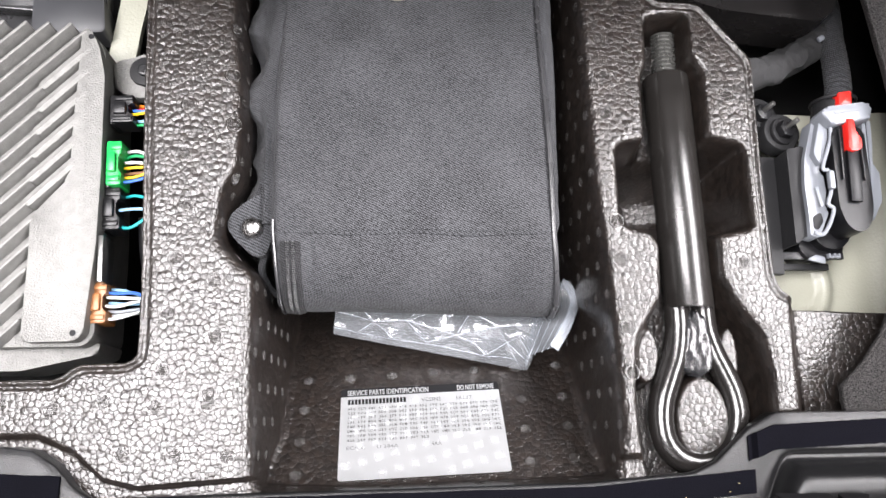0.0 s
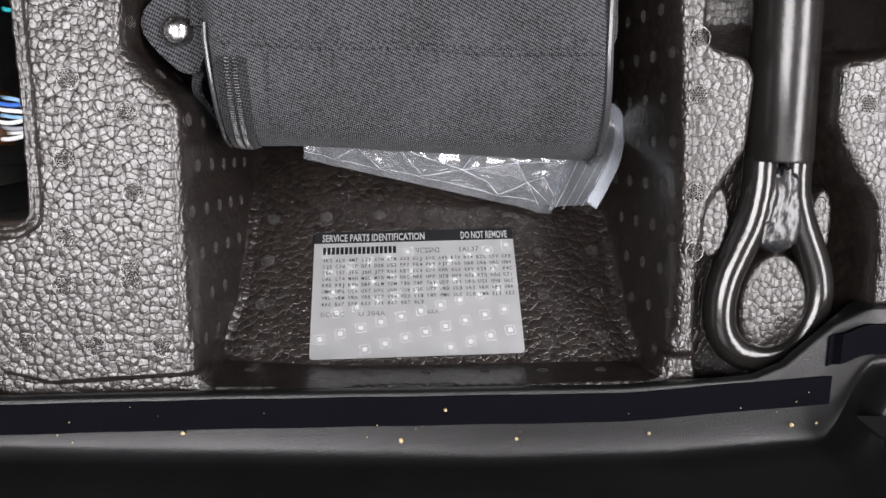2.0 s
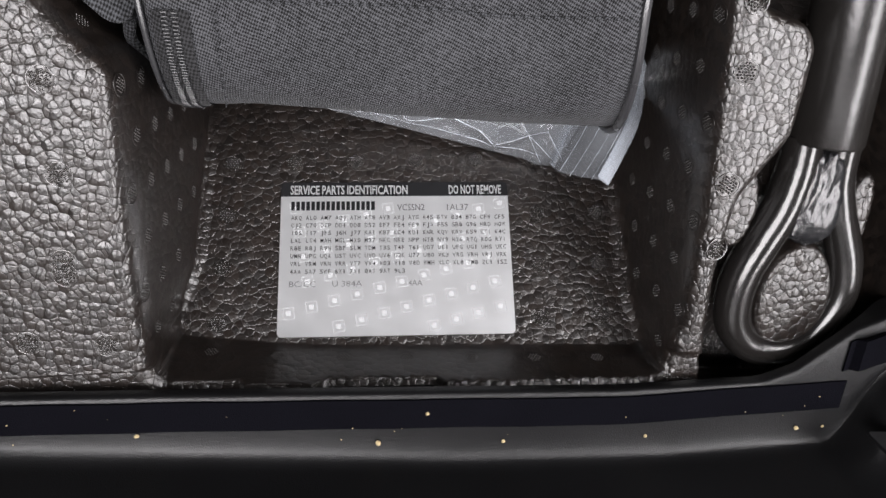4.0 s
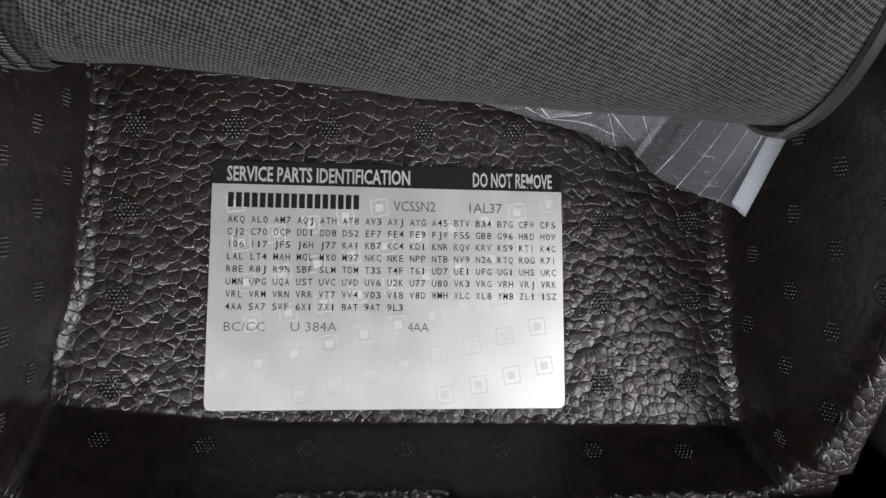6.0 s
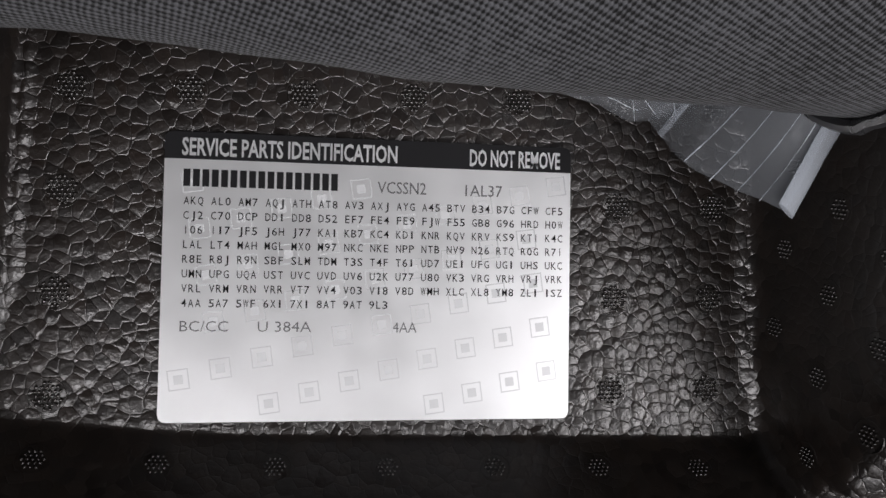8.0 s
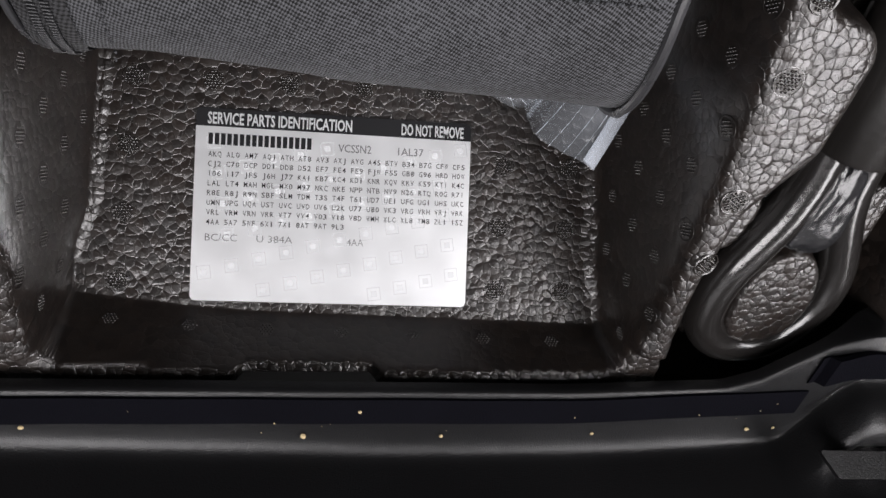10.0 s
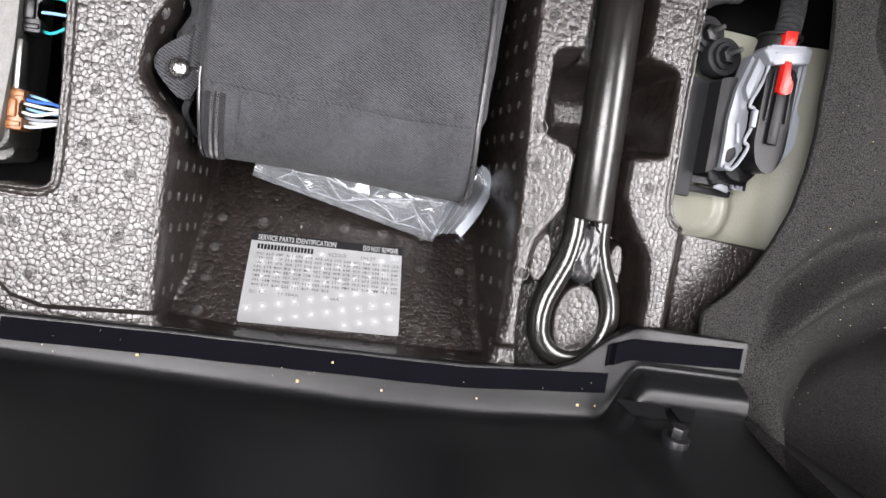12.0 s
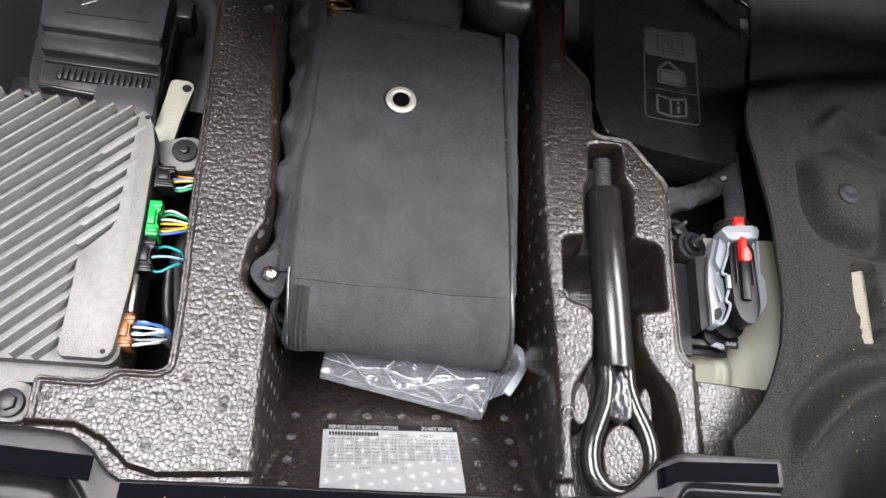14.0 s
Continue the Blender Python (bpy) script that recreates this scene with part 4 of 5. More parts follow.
loopp = spline([(-0.1045, 0.104, -0.020), (-0.1075, 0.094, -0.026), (-0.1045, 0.086, -0.036), (-0.100, 0.082, -0.045)], 6)
part("binding", tube(loopp, 0.0022, 8, squash=0.8), WEBBING, bag)
# creases on the far end of the top
bm = bmesh.new()
add_tube(bm, [(x, 0.3445 + 0.004 * math.sin((x + 0.1) * 18), -0.0105 - 0.0004) for x in np.linspace(-0.099, 0.053, 30)], 0.0012, 6, squash=0.6)
part("fold_crease", bm, CLOTH, bag)

# dark pouch beyond the bag
bm = bmesh.new()
rows = []
for u in np.linspace(0, math.pi, 15):
    rows.append([bm.verts.new((0.062 - 0.044 * math.cos(u), 0.416 + 0.034 * math.sin(u) * math.sin(q) ** 1 * 0.9, -0.030 + 0.030 * math.sin(u) * math.cos(q)))
                 for q in np.linspace(0, 2 * math.pi, 25)[:-1]])
for a, b in zip(rows, rows[1:]):
    for k in range(24):
        bm.faces.new((a[k], a[(k + 1) % 24], b[(k + 1) % 24], b[k]))
bmesh.ops.remove_doubles(bm, verts=bm.verts, dist=1e-5)
solo("pouch", bm, PIPING, (0.06, 0.416, -0.06), "soft shiny black pouch beyond the bag", "pouch")
solo("folded_cloth", box((-0.03, 0.43, -0.075), (0.10, 0.07, 0.09), 0.02, seg=4), CLOTH, (-0.03, 0.43, -0.12), "folded black cloth at the end of the well", "cloth")


# ---- clear plastic bag under the cable bag ----
# sharp folds in the film, along the free edge (u) and away from it (v)
FOLDS = [[(0.0, 0.10), (0.25, 0.085), (0.5, 0.11), (0.75, 0.09), (0.93, 0.12)], [(0.0, 0.33), (0.2, 0.28), (0.36, 0.36), (0.61, 0.28), (0.80, 0.45), (0.96, 0.53)],
         [(0.36, 0.36), (0.47, 0.13), (0.61, 0.28)], [(0.05, 0.55), (0.2, 0.28), (0.30, 0.11)], [(0.61, 0.28), (0.71, 0.22), (0.77, 0.11), (0.86, 0.29), (0.97, 0.13)],
         [(0.80, 0.45), (0.86, 0.29), (0.91, 0.37), (1.0, 0.15)], [(0.86, 0.29), (0.95, 0.04)], [(0.36, 0.36), (0.44, 0.60)], [(0.12, 0.10), (0.20, 0.28)], [(0.61, 0.28), (0.66, 0.58), (0.80, 0.45)]]


def film_point(u, v):
    A, B = Vector((-0.0690, 0.0650, -0.0925)), Vector((0.0602, 0.0420, -0.0830))
    C, D = Vector((-0.0640, 0.1150, -0.0830)), Vector((0.0700, 0.0960, -0.0480))
    p = A.lerp(B, u).lerp(C.lerp(D, u), v)
    q = Vector((u * 0.13, v * 0.05))
    h = 0.004 * math.sin(math.pi * min(1, v * 1.3)) + 0.0012 * noise.noise(Vector((u * 14, v * 6, 3))) * min(1, v * 8)
    ridge = 0.0
    for k, f in enumerate(FOLDS):
        for a, b in zip(f, f[1:]):
            a, b = Vector((a[0] * 0.13, a[1] * 0.05)), Vector((b[0] * 0.13, b[1] * 0.05))
            t = max(0, min(1, (q - a).dot(b - a) / (b - a).length_squared))
            d = (q - a - (b - a) * t).length
            ridge = max(ridge, max(0.0, 1 - d / 0.0075) * (0.0036 if k else 0.0014))
    return p + Vector((0, -0.35, 1)) * (h + ridge)


def film_sheet():
    """The flat part of the bag: facets of clear film between sharp folds, with a smooth hem along its free edge."""
    bm = bmesh.new()
    nu, nv = 130, 46
    rows = [[bm.verts.new(film_point(i / nu, j / nv)) for j in range(nv + 1)] for i in range(nu + 1)]
    for a, b in zip(rows, rows[1:]):
        for k in range(nv):
            bm.faces.new((a[k], a[k + 1], b[k + 1], b[k]))
    return bm


def film_creases():
    bm = bmesh.new()
    for f in FOLDS:
        pts = []
        for a, b in zip(f, f[1:]):
            pts += [(a[0] + (b[0] - a[0]) * i / 9, a[1] + (b[1] - a[1]) * i / 9) for i in range(9)]
        pts.append(f[-1])
        add_tube(bm, [film_point(u, v) + Vector((0, 0, 0.0001)) for u, v in pts],
                 [0.00004 + 0.00020 * max(0, noise.noise(Vector((u * 26, v * 26, 5))) + 0.12) for u, v in pts], 5)
    return bm


def film_end():
    """The zip end of the bag, standing up beside the cable bag in straight pleats along its length."""
    foot = spline([(0.0600, 0.0425, -0.0830), (0.0560, 0.0462, -0.0640), (0.0553, 0.0480, -0.0493), (0.0605, 0.0497, -0.0380), (0.0670, 0.0512, -0.0280)], 12)
    mid = spline([(0.0620, 0.0720, -0.0700), (0.0625, 0.0720, -0.0600), (0.0640, 0.0710, -0.0520), (0.0720, 0.0715, -0.0440), (0.0810, 0.0720, -0.0440)], 12)
    far = spline([(0.0640, 0.0880, -0.0720), (0.0660, 0.0870, -0.0660), (0.0690, 0.0860, -0.0610), (0.0790, 0.0850, -0.0580), (0.0875, 0.0840, -0.0600)], 12)
    end = spline([(0.0600, 0.1020, -0.0720), (0.0620, 0.1020, -0.0690), (0.0660, 0.1010, -0.0650), (0.0730, 0.0990, -0.0600), (0.0790, 0.0965, -0.0560)], 12)
    rn = random.Random(5)
    bm = bmesh.new()
    rows = []
    n = len(foot)
    for i in range(n):
        fold = (0.0011 if i % 6 < 3 else -0.0011) * rn.uniform(0.2, 1.3) * math.sin(math.pi * min(1, i / 14))
        row = []
        for k, p in enumerate(spline([foot[i], mid[i], far[i], end[i]], 6)):
            w = noise.noise(Vector((i * 0.2, k * 0.35, 9)))
            row.append(bm.verts.new(p + Vector((0.5, -0.4, 0.75)) * (fold + 0.0008 * w)))
        rows.append(row)
    for a, b in zip(rows, rows[1:]):
        for k in range(len(a) - 1):
            bm.faces.new((a[k], a[k + 1], b[k + 1], b[k]))
    return bm


film = thing("plastic_bag", (0.0, 0.07, -0.10), "crumpled clear plastic zip bag tucked under the cable bag", "plastic bag")
part("film", film_sheet(), FILM, film)
# highlights on the folds, painted as thin white tubes
part("crease", film_creases(), GLINT_WHITE, film, "thin white lines painted for glints along the film's folds")["kind"] = "stuff"
part("folded_end", film_end(), FILM, film)
# the same painted glints along the pleats of the end
bm = bmesh.new()
for a, b in (((0.0580, 0.0480, -0.0430), (0.0700, 0.0720, -0.0465)), ((0.0612, 0.0492, -0.0370), (0.0735, 0.0700, -0.0440)), ((0.0640, 0.0502, -0.0325), (0.0765, 0.0700, -0.0425)), ((0.0560, 0.0475, -0.0520), (0.0650, 0.0700, -0.0500))):
    a, b = Vector(a), Vector(b)
    add_tube(bm, [a.lerp(b, k / 6) + Vector((0, 0, 0.0010 * math.sin(k / 6 * 3.14))) for k in range(7)], [0.00004 + 0.00016 * max(0, noise.noise(Vector((a.x * 700, k * 0.55, 2))) + 0.15) for k in range(7)], 5)
part("pleat_line", bm, GLINT_WHITE, film, "pale lines painted for glints along the end's pleats")["kind"] = "stuff"
part("zip_strip", tube(spline([(0.0672, 0.0512, -0.0278), (0.0745, 0.0610, -0.0360), (0.0812, 0.0720, -0.0440), (0.0875, 0.0840, -0.0600), (0.0850, 0.0930, -0.0590), (0.0790, 0.0965, -0.0560)], 8), 0.0030, 10, squash=0.22),
     STRIP_FILM, film, "milky zip strip")

# ---- towing eye ----
hook = thing("towing_eye", (0.140, 0.10, -0.0195), "gloss-black steel towing eye with a threaded end, in foam", "towing eye")
HZ = -0.0165
ax = [(0.1404, 0.2230, HZ), (0.1404, 0.2224, HZ), (0.1405, 0.2210, HZ), (0.1435, 0.145, HZ), (0.1464, 0.0750, HZ), (0.1464, 0.0738, HZ)]
part("shank", tube(ax, [0.0120, 0.0137, 0.0142, 0.0143, 0.0145, 0.0139], 44), SHANK_PAINT, hook, "satin black painted shank")
rad, pts = [], []
for k in range(133):
    y = 0.2215 + 0.0310 * k / 132
    s = (k % 12) / 12                                # coils of about 2.8 mm
    rad.append(0.0058 + 0.0017 * max(0, 1 - abs(2 * s - 1) * 1.5) - (0.0012 if k > 129 else 0))
    pts.append((0.1398, y, HZ + 0.001))
part("thread", tube(pts, rad, 28), THREAD, hook, "threaded rod")
eye = spline([(0.1385, 0.0760, HZ), (0.1387, 0.0620, HZ), (0.1365, 0.0470, HZ), (0.1318, 0.0340, HZ), (0.1272, 0.0210, HZ), (0.1258, 0.0080, HZ), (0.1285, -0.0040, HZ),
              (0.1370, -0.0125, HZ), (0.1490, -0.0145, HZ), (0.1605, -0.0095, HZ), (0.1680, 0.0015, HZ), (0.1708, 0.0140, HZ), (0.1690, 0.0260, HZ), (0.1645, 0.0370, HZ),
              (0.1595, 0.0480, HZ), (0.1555, 0.0610, HZ), (0.1545, 0.0760, HZ)], 6)
ne = len(eye)
part("ring", tube(eye, [float(np.interp(k / (ne - 1), [0, 0.12, 0.22, 0.5, 0.72, 0.85, 1], [0.0076, 0.0080, 0.0078, 0.0072, 0.0070, 0.0070, 0.0070])) for k in range(ne)], 26), HOOK_PAINT, hook)
bm = bmesh.new()
bmesh.ops.create_icosphere(bm, subdivisions=4, radius=1)
for v in bm.verts:
    p = v.co.copy()
    p = p / max(abs(p.x), abs(p.y), abs(p.z)) ** 0.55   # squared-off plug of metal
    k = 1 + 0.14 * noise.noise(p * 1.6 + Vector((3, 1, 2))) + 0.10 * noise.noise(p * 4.5)
    v.co = Vector((0.1476 + (0.0090 - 0.0022 * p.y) * p.x * k, 0.0535 + 0.0190 * p.y * k, HZ + 0.0008 + 0.0074 * p.z * k))
part("weld", bm, WELD, hook, "lumpy painted weld bead")

# ---- control unit with cooling fins ----
EZ = -0.054
unit = thing("control_unit", (-0.30, 0.15, -0.12), "cast aluminium control unit with slanting cooling fins beside the tray", "control unit")
outline = mm((-420, 45), (-221, 51), (-214.5, 56), (-217, 121), (-228, 250), (-234, 261), (-420, 261))
part("housing", prism(fillet(outline, 0.005), -0.118, -0.0640, 0.002), ALU, unit)
pad = mm((-254, 52), (-222, 53), (-217.5, 58), (-216, 114), (-218, 160), (-223, 229), (-229, 250), (-236, 262), (-241, 262), (-240, 230), (-239, 190), (-237, 157), (-246, 146),
         (-258, 130), (-256, 104))
part("pad", prism(fillet(pad, 0.004), -0.072, EZ, 0.0012), ALU, unit, "flat bright cast rim")
part("skirt", prism(fillet(mm((-420, 34), (-262, 36), (-216, 47), (-214, 55), (-420, 52)), 0.003), -0.118, -0.0760, 0.002), ALU, unit)
a = radians(47.5)
ta = math.tan(a)
for k in range(-13, 12):
    py = 0.2447 - 0.0159 * k                         # where the fin's line meets the rim
    x1, y1 = -0.2385, py
    if k > 5:
        x1 = -0.2565
        y1 = py + (x1 + 0.2385) * ta
    if y1 > 0.2655:
        x1 -= (y1 - 0.2655) / ta
        y1 = 0.2655
    x0 = max(-0.415, x1 - (y1 - 0.050) / ta)
    y0 = y1 - (x1 - x0) * ta
    if x1 - x0 < 0.010:
        continue
    bm = bmesh.new()
    ln = math.hypot(x1 - x0, y1 - y0)
    sec = fillet(rect(-ln / 2, -0.0012, ln / 2, 0.0012), 0.0011, 3)
    add_prism(bm, sec, -0.071, EZ + 0.0004, 0.0009)
    for v in bm.verts:                               # drafted sides
        if v.co.z < -0.07:
            v.co.y *= 2.6
    bmesh.ops.transform(bm, matrix=Matrix.Translation(((x0 + x1) / 2, (y0 + y1) / 2, 0)) @ Matrix.Rotation(a, 4, "Z"), verts=bm.verts)
    part("fin", bm, ALU, unit)
    if 0 <= k <= 5:                                  # flat web that joins the fin to the rim
        bm = bmesh.new()
        add_prism(bm, fillet(rect(-0.036, -0.0033, 0.006, 0.0033), 0.0028, 3), -0.071, EZ + 0.0001, 0.0008,
                  Matrix.Translation((-0.2385, py, 0)) @ Matrix.Rotation(a, 4, "Z"))
        part("web", bm, ALU, unit)
# black discs on the rim paint the shade of two small holes
for x, y in ((-0.2345, 0.2560), (-0.2235, 0.0580)):
    part("pin_hole", cyl((x, y, EZ - 0.003), (x, y, EZ + 0.0003), 0.0019, seg=16), INK, unit, "black disc for the shade in a small hole")
part("edge_rail", box((-0.2125, 0.105, -0.064), (0.0035, 0.030, 0.020), 0.0008, turn=4), STEEL, unit)
# fixing lug
lug = fillet(mm((-232, 236), (-228, 252), (-216, 254), (-206, 259), (-192, 256), (-189, 240), (-196, 226), (-214, 224)), 0.006)
lugob = part("lug", prism(lug, -0.088, -0.080, 0.0015), ALU, unit, "cast fixing lug")
part("rubber_washer", cyl((-0.2055, 0.2435, -0.080), (-0.2055, 0.2435, -0.0765), 0.0105, seg=32, bevel=0.0008), BLACK_MATT, lugob, "black rubber washer")
bm = cyl((-0.2055, 0.2435, -0.077), (-0.2055, 0.2435, -0.0735), 0.0042, seg=24, bevel=0.0006)
add_cyl(bm, (-0.2055, 0.2435, -0.074), (-0.2055, 0.2435, -0.0725), 0.0024, seg=12)
part("stud", bm, BLACK, lugob)

# left rear lug of the same carrier, with a bolt
carrier = thing("carrier_bracket", (-0.262, 0.01, -0.03), "pale cast bracket with a black bolt beside the tray corner", "bracket")
part("plate", prism(fillet(mm((-300, -3), (-249, -3), (-249, 22), (-300, 26)), 0.006), -0.035, -0.016, 0.002), ALU, carrier)
bm = cyl((-0.2605, 0.0085, -0.017), (-0.2605, 0.0085, -0.0125), 0.0095, seg=28, bevel=0.001)
add_cyl(bm, (-0.2605, 0.0085, -0.0125), (-0.2605, 0.0085, -0.0085), 0.0058, seg=6, bevel=0.0006)
part("bolt", bm, BLACK, carrier, "black flanged bolt")

# pale plate behind the unit
plate = thing("mounting_plate", (-0.235, 0.31, -0.12), "pale painted steel mounting plate behind the control unit", "plate")
out = fillet(mm((-246, 262), (-226, 262), (-223, 300), (-218, 331), (-222, 336), (-240, 336), (-241, 315)), 0.004)
part("sheet", prism(out, -0.118, -0.112, 0.001), BODY, plate)
# the hole's shade as a black disc on the sheet
part("hole", cyl((-0.2245, 0.328, -0.113), (-0.2245, 0.328, -0.1117), 0.0042, seg=20), INK, plate, "black disc for the shade in a round hole")

# dark electronic module behind it
mod = thing("electronic_module", (-0.30, 0.37, -0.13), "black plastic electronic module with a ribbed front", "module")
part("body", prism(fillet(mm((-356, 300), (-300, 282), (-246, 292), (-246, 336), (-249, 420), (-372, 420), (-362, 322)), 0.004), -0.130, -0.112, 0.003), MODULE, mod)
part("lid", prism(fillet(mm((-353, 352), (-249, 354), (-252, 425), (-364, 425)), 0.005), -0.112, -0.083, 0.0025), MODULE, mod, "flat black lid")
part("lid_groove", box((-0.300, 0.372, -0.0828), (0.072, 0.0012, 0.0008), 0.0002, turn=2), INK, mod, "thin dark line in the lid")
part("band", prism(fillet(mm((-350, 333), (-247, 333), (-248, 355), (-352, 355)), 0.004), -0.112, -0.090, 0.003), MODULE, mod, "stepped front band")
part("deck", prism(fillet(mm((-346, 300), (-246, 305), (-247, 335), (-349, 335)), 0.003), -0.114, -0.1005, 0.0015), MODULE, mod)
part("lip", box((-0.297, 0.3275, -0.0985), (0.098, 0.0025, 0.004), 0.0008, turn=0.5), MODULE, mod)
for k in range(15):
    part("rib", box((-0.330 + 0.0053 * k, 0.3165 + 0.0001 * k, -0.0995), (0.0031, 0.013, 0.0050), 0.0005, turn=1), MODULE, mod)
    # the shade between ribs is a black strip on the deck
    part("slot", box((-0.33265 + 0.0053 * k, 0.3165 + 0.0001 * k, -0.1003), (0.0018, 0.0125, 0.0012), turn=1), INK, mod, "black strip for the shade between ribs")
part("cover", prism(fillet(mm((-297, 308), (-247, 311), (-243, 282), (-294, 277)), 0.003), -0.118, -0.095, 0.002), COVER_GREY, mod, "plain dark-grey cover")
part("rail", box((-0.322, 0.3015, -0.101), (0.050, 0.0030, 0.004), 0.001, turn=-3), MODULE, mod)
part("latch", box((-0.318, 0.384, -0.0820), (0.014, 0.0020, 0.0016), 0.0006, turn=32), GREY_LEVER, mod, "pale slanting mark")
part("ear", prism(fillet(mm((-375, 300), (-352, 300), (-352, 322), (-375, 318)), 0.004), -0.128, -0.118, 0.001), BLACK, mod)
solo("black_clip", box((-0.236, 0.397, -0.10), (0.014, 0.02, 0.03), 0.002), BLACK, (-0.236, 0.397, -0.115), "black cable clip beside the module", "clip")


def plug(name, x, y, z, sx, sy, sz, mat, label, wires, turn=4, clip=True):
    """A wiring plug on the unit's side, with latch, ribs and its own wires."""
    t = thing(name, (x, y, z - sz / 2), label, "connector", "plugs on the control unit")
    lobes = [(-0.5, -0.5), (0.5, -0.5), (0.5, -0.2), (0.22, -0.17), (0.22, 0.17), (0.5, 0.2), (0.5, 0.5), (-0.5, 0.5)]
    part("shell", prism(fillet([(u * sx, v * sy) for u, v in lobes], 0.0012, 2), -sz / 2, sz / 2, 0.0007, Matrix.Translation((x, y, z)) @ Matrix.Rotation(radians(turn), 4, "Z")), mat, t)
    part("latch", box((x - 0.001, y, z + sz / 2 + 0.001), (sx * 0.55, sy * 0.42, 0.003), 0.0008, turn=turn), mat, t)
    part("rib", box((x + 0.001, y - sy * 0.36, z + sz / 2 + 0.0004), (sx * 0.8, sy * 0.12, 0.0022), 0.0005, turn=turn), mat, t)
    part("rib", box((x + 0.001, y + sy * 0.36, z + sz / 2 + 0.0004), (sx * 0.8, sy * 0.12, 0.0022), 0.0005, turn=turn), mat, t)
    part("collar", box((x - sx * 0.42, y, z - 0.002), (sx * 0.3, sy * 1.08, sz), 0.001, turn=turn), BLACK, t)
    n = len(wires)
    rn = random.Random(len(name) * 7 + n)
    for k, w in enumerate(wires):
        yy = y - sy * 0.38 + sy * 0.76 * k / max(1, n - 1)
        zz = z + rn.uniform(-0.004, 0.004)
        ex = rn.uniform(-0.003, 0.003)
        reach = max(0.012, -0.1765 - 0.0001 - (x + sx * 0.5)) * 0.72
        lift = rn.uniform(0.001, 0.004)
        pts = [(x + sx * 0.35, yy, zz), (x + sx * 0.5 + 0.3 * reach, yy + rn.uniform(-0.001, 0.001), zz + lift), (x + sx * 0.5 + 0.75 * reach, y + (yy - y) * 0.6 + rn.uniform(-0.001, 0.003), zz + 0.7 * lift),
               (x + sx * 0.5 + reach + ex, y + (yy - y) * 0.45 + rn.uniform(0, 0.004), zz - 0.006), (x + sx * 0.5 + reach + ex, y + (yy - y) * 0.4 + 0.005, zz - 0.035)]
        part("wire", tube(spline(pts, 6), 0.00105, 8), WIRE[w], t, w.replace("_", " ") + " insulated wire")
    return t


plug("black_plug", -0.2115, 0.2075, -0.068, 0.015, 0.019, 0.018, BLACK, "black wiring plug with coloured wires on the control unit", ["green", "pale_blue", "yellow", "blue", "red", "orange"])
plug("green_plug", -0.2120, 0.1690, -0.066, 0.0095, 0.030, 0.018, GREEN, "bright green wiring plug with white and yellow wires", ["blue", "yellow", "brown", "yellow", "white", "green", "white"])
plug("small_black_plug", -0.2130, 0.1400, -0.072, 0.012, 0.028, 0.018, BLACK, "small black wiring plug with blue-green wires", ["teal", "pale_blue", "teal"])
plug("brown_plug", -0.2145, 0.0785, -0.072, 0.011, 0.026, 0.018, BROWN, "orange-brown wiring plug with white and blue wires", ["white", "white", "grey", "white", "pale_blue", "white", "blue", "pale_blue"])
loom = thing("wiring_loom", (-0.19, 0.13, -0.12), "black taped wiring loom beside the control unit", "cables")
part("cable", tube(spline([(-0.190, 0.235, -0.10), (-0.188, 0.185, -0.092), (-0.193, 0.150, -0.088), (-0.190, 0.118, -0.098), (-0.186, 0.09, -0.105), (-0.180, 0.06, -0.12)], 8), 0.0068, 12), BLACK_MATT, loom)
part("cable", tube(spline([(-0.198, 0.140, -0.085), (-0.196, 0.118, -0.088), (-0.192, 0.098, -0.092), (-0.188, 0.075, -0.11)], 8), 0.004, 10), BLACK, loom)
part("cable", tube(spline([(-0.20, 0.2205, -0.086), (-0.19, 0.2215, -0.085), (-0.180, 0.222, -0.087)], 8), 0.0048, 10), BLACK, loom)
part("cable", tube(spline([(-0.235, 0.43, -0.09), (-0.205, 0.39, -0.085), (-0.200, 0.34, -0.095), (-0.205, 0.30, -0.11)], 8), 0.012, 12), BLACK_MATT, loom)

# ---- fuse box cover on the other side ----
fz = -0.046
fuse = thing("fuse_box", (0.22, 0.38, -0.10), "black plastic fuse box cover with moulded pictograms", "fuse box")
part("cover", prism(fillet(mm((147, 328), (156, 303), (197, 292), (266, 286), (277, 295), (296, 350), (299, 400), (302, 500), (147, 500)), 0.004), -0.088, fz, 0.0022), COVER_BLACK, fuse)
part("base", prism(fillet(mm((158, 312), (200, 299), (266, 293), (292, 350), (294, 400), (296, 500), (158, 500)), 0.004), -0.12, -0.086, 0.001), BLACK_MATT, fuse)
bm = bmesh.new()
add_box(bm, (0.268, 0.470, fz + 0.0015), (0.10, 0.0035, 0.004), 0.0012, turn=-38)
add_box(bm, (0.290, 0.494, fz + 0.0015), (0.06, 0.0035, 0.004), 0.0012, turn=-38)
part("ridge", bm, BRACKET_PAINT, fuse, "shiny moulded ridge")
part("tab", box((0.1585, 0.3175, fz + 0.0005), (0.011, 0.004, 0.003), 0.001, turn=-18), BLACK, fuse)
ICON = material("moulded_pictogram", (0.06, 0.06, 0.062), 0.6, vary=0.1)
IM = Matrix.Translation((0.1945, 0.3262, fz + 0.00008)) @ Matrix.Rotation(radians(-1.5), 4, "Z")


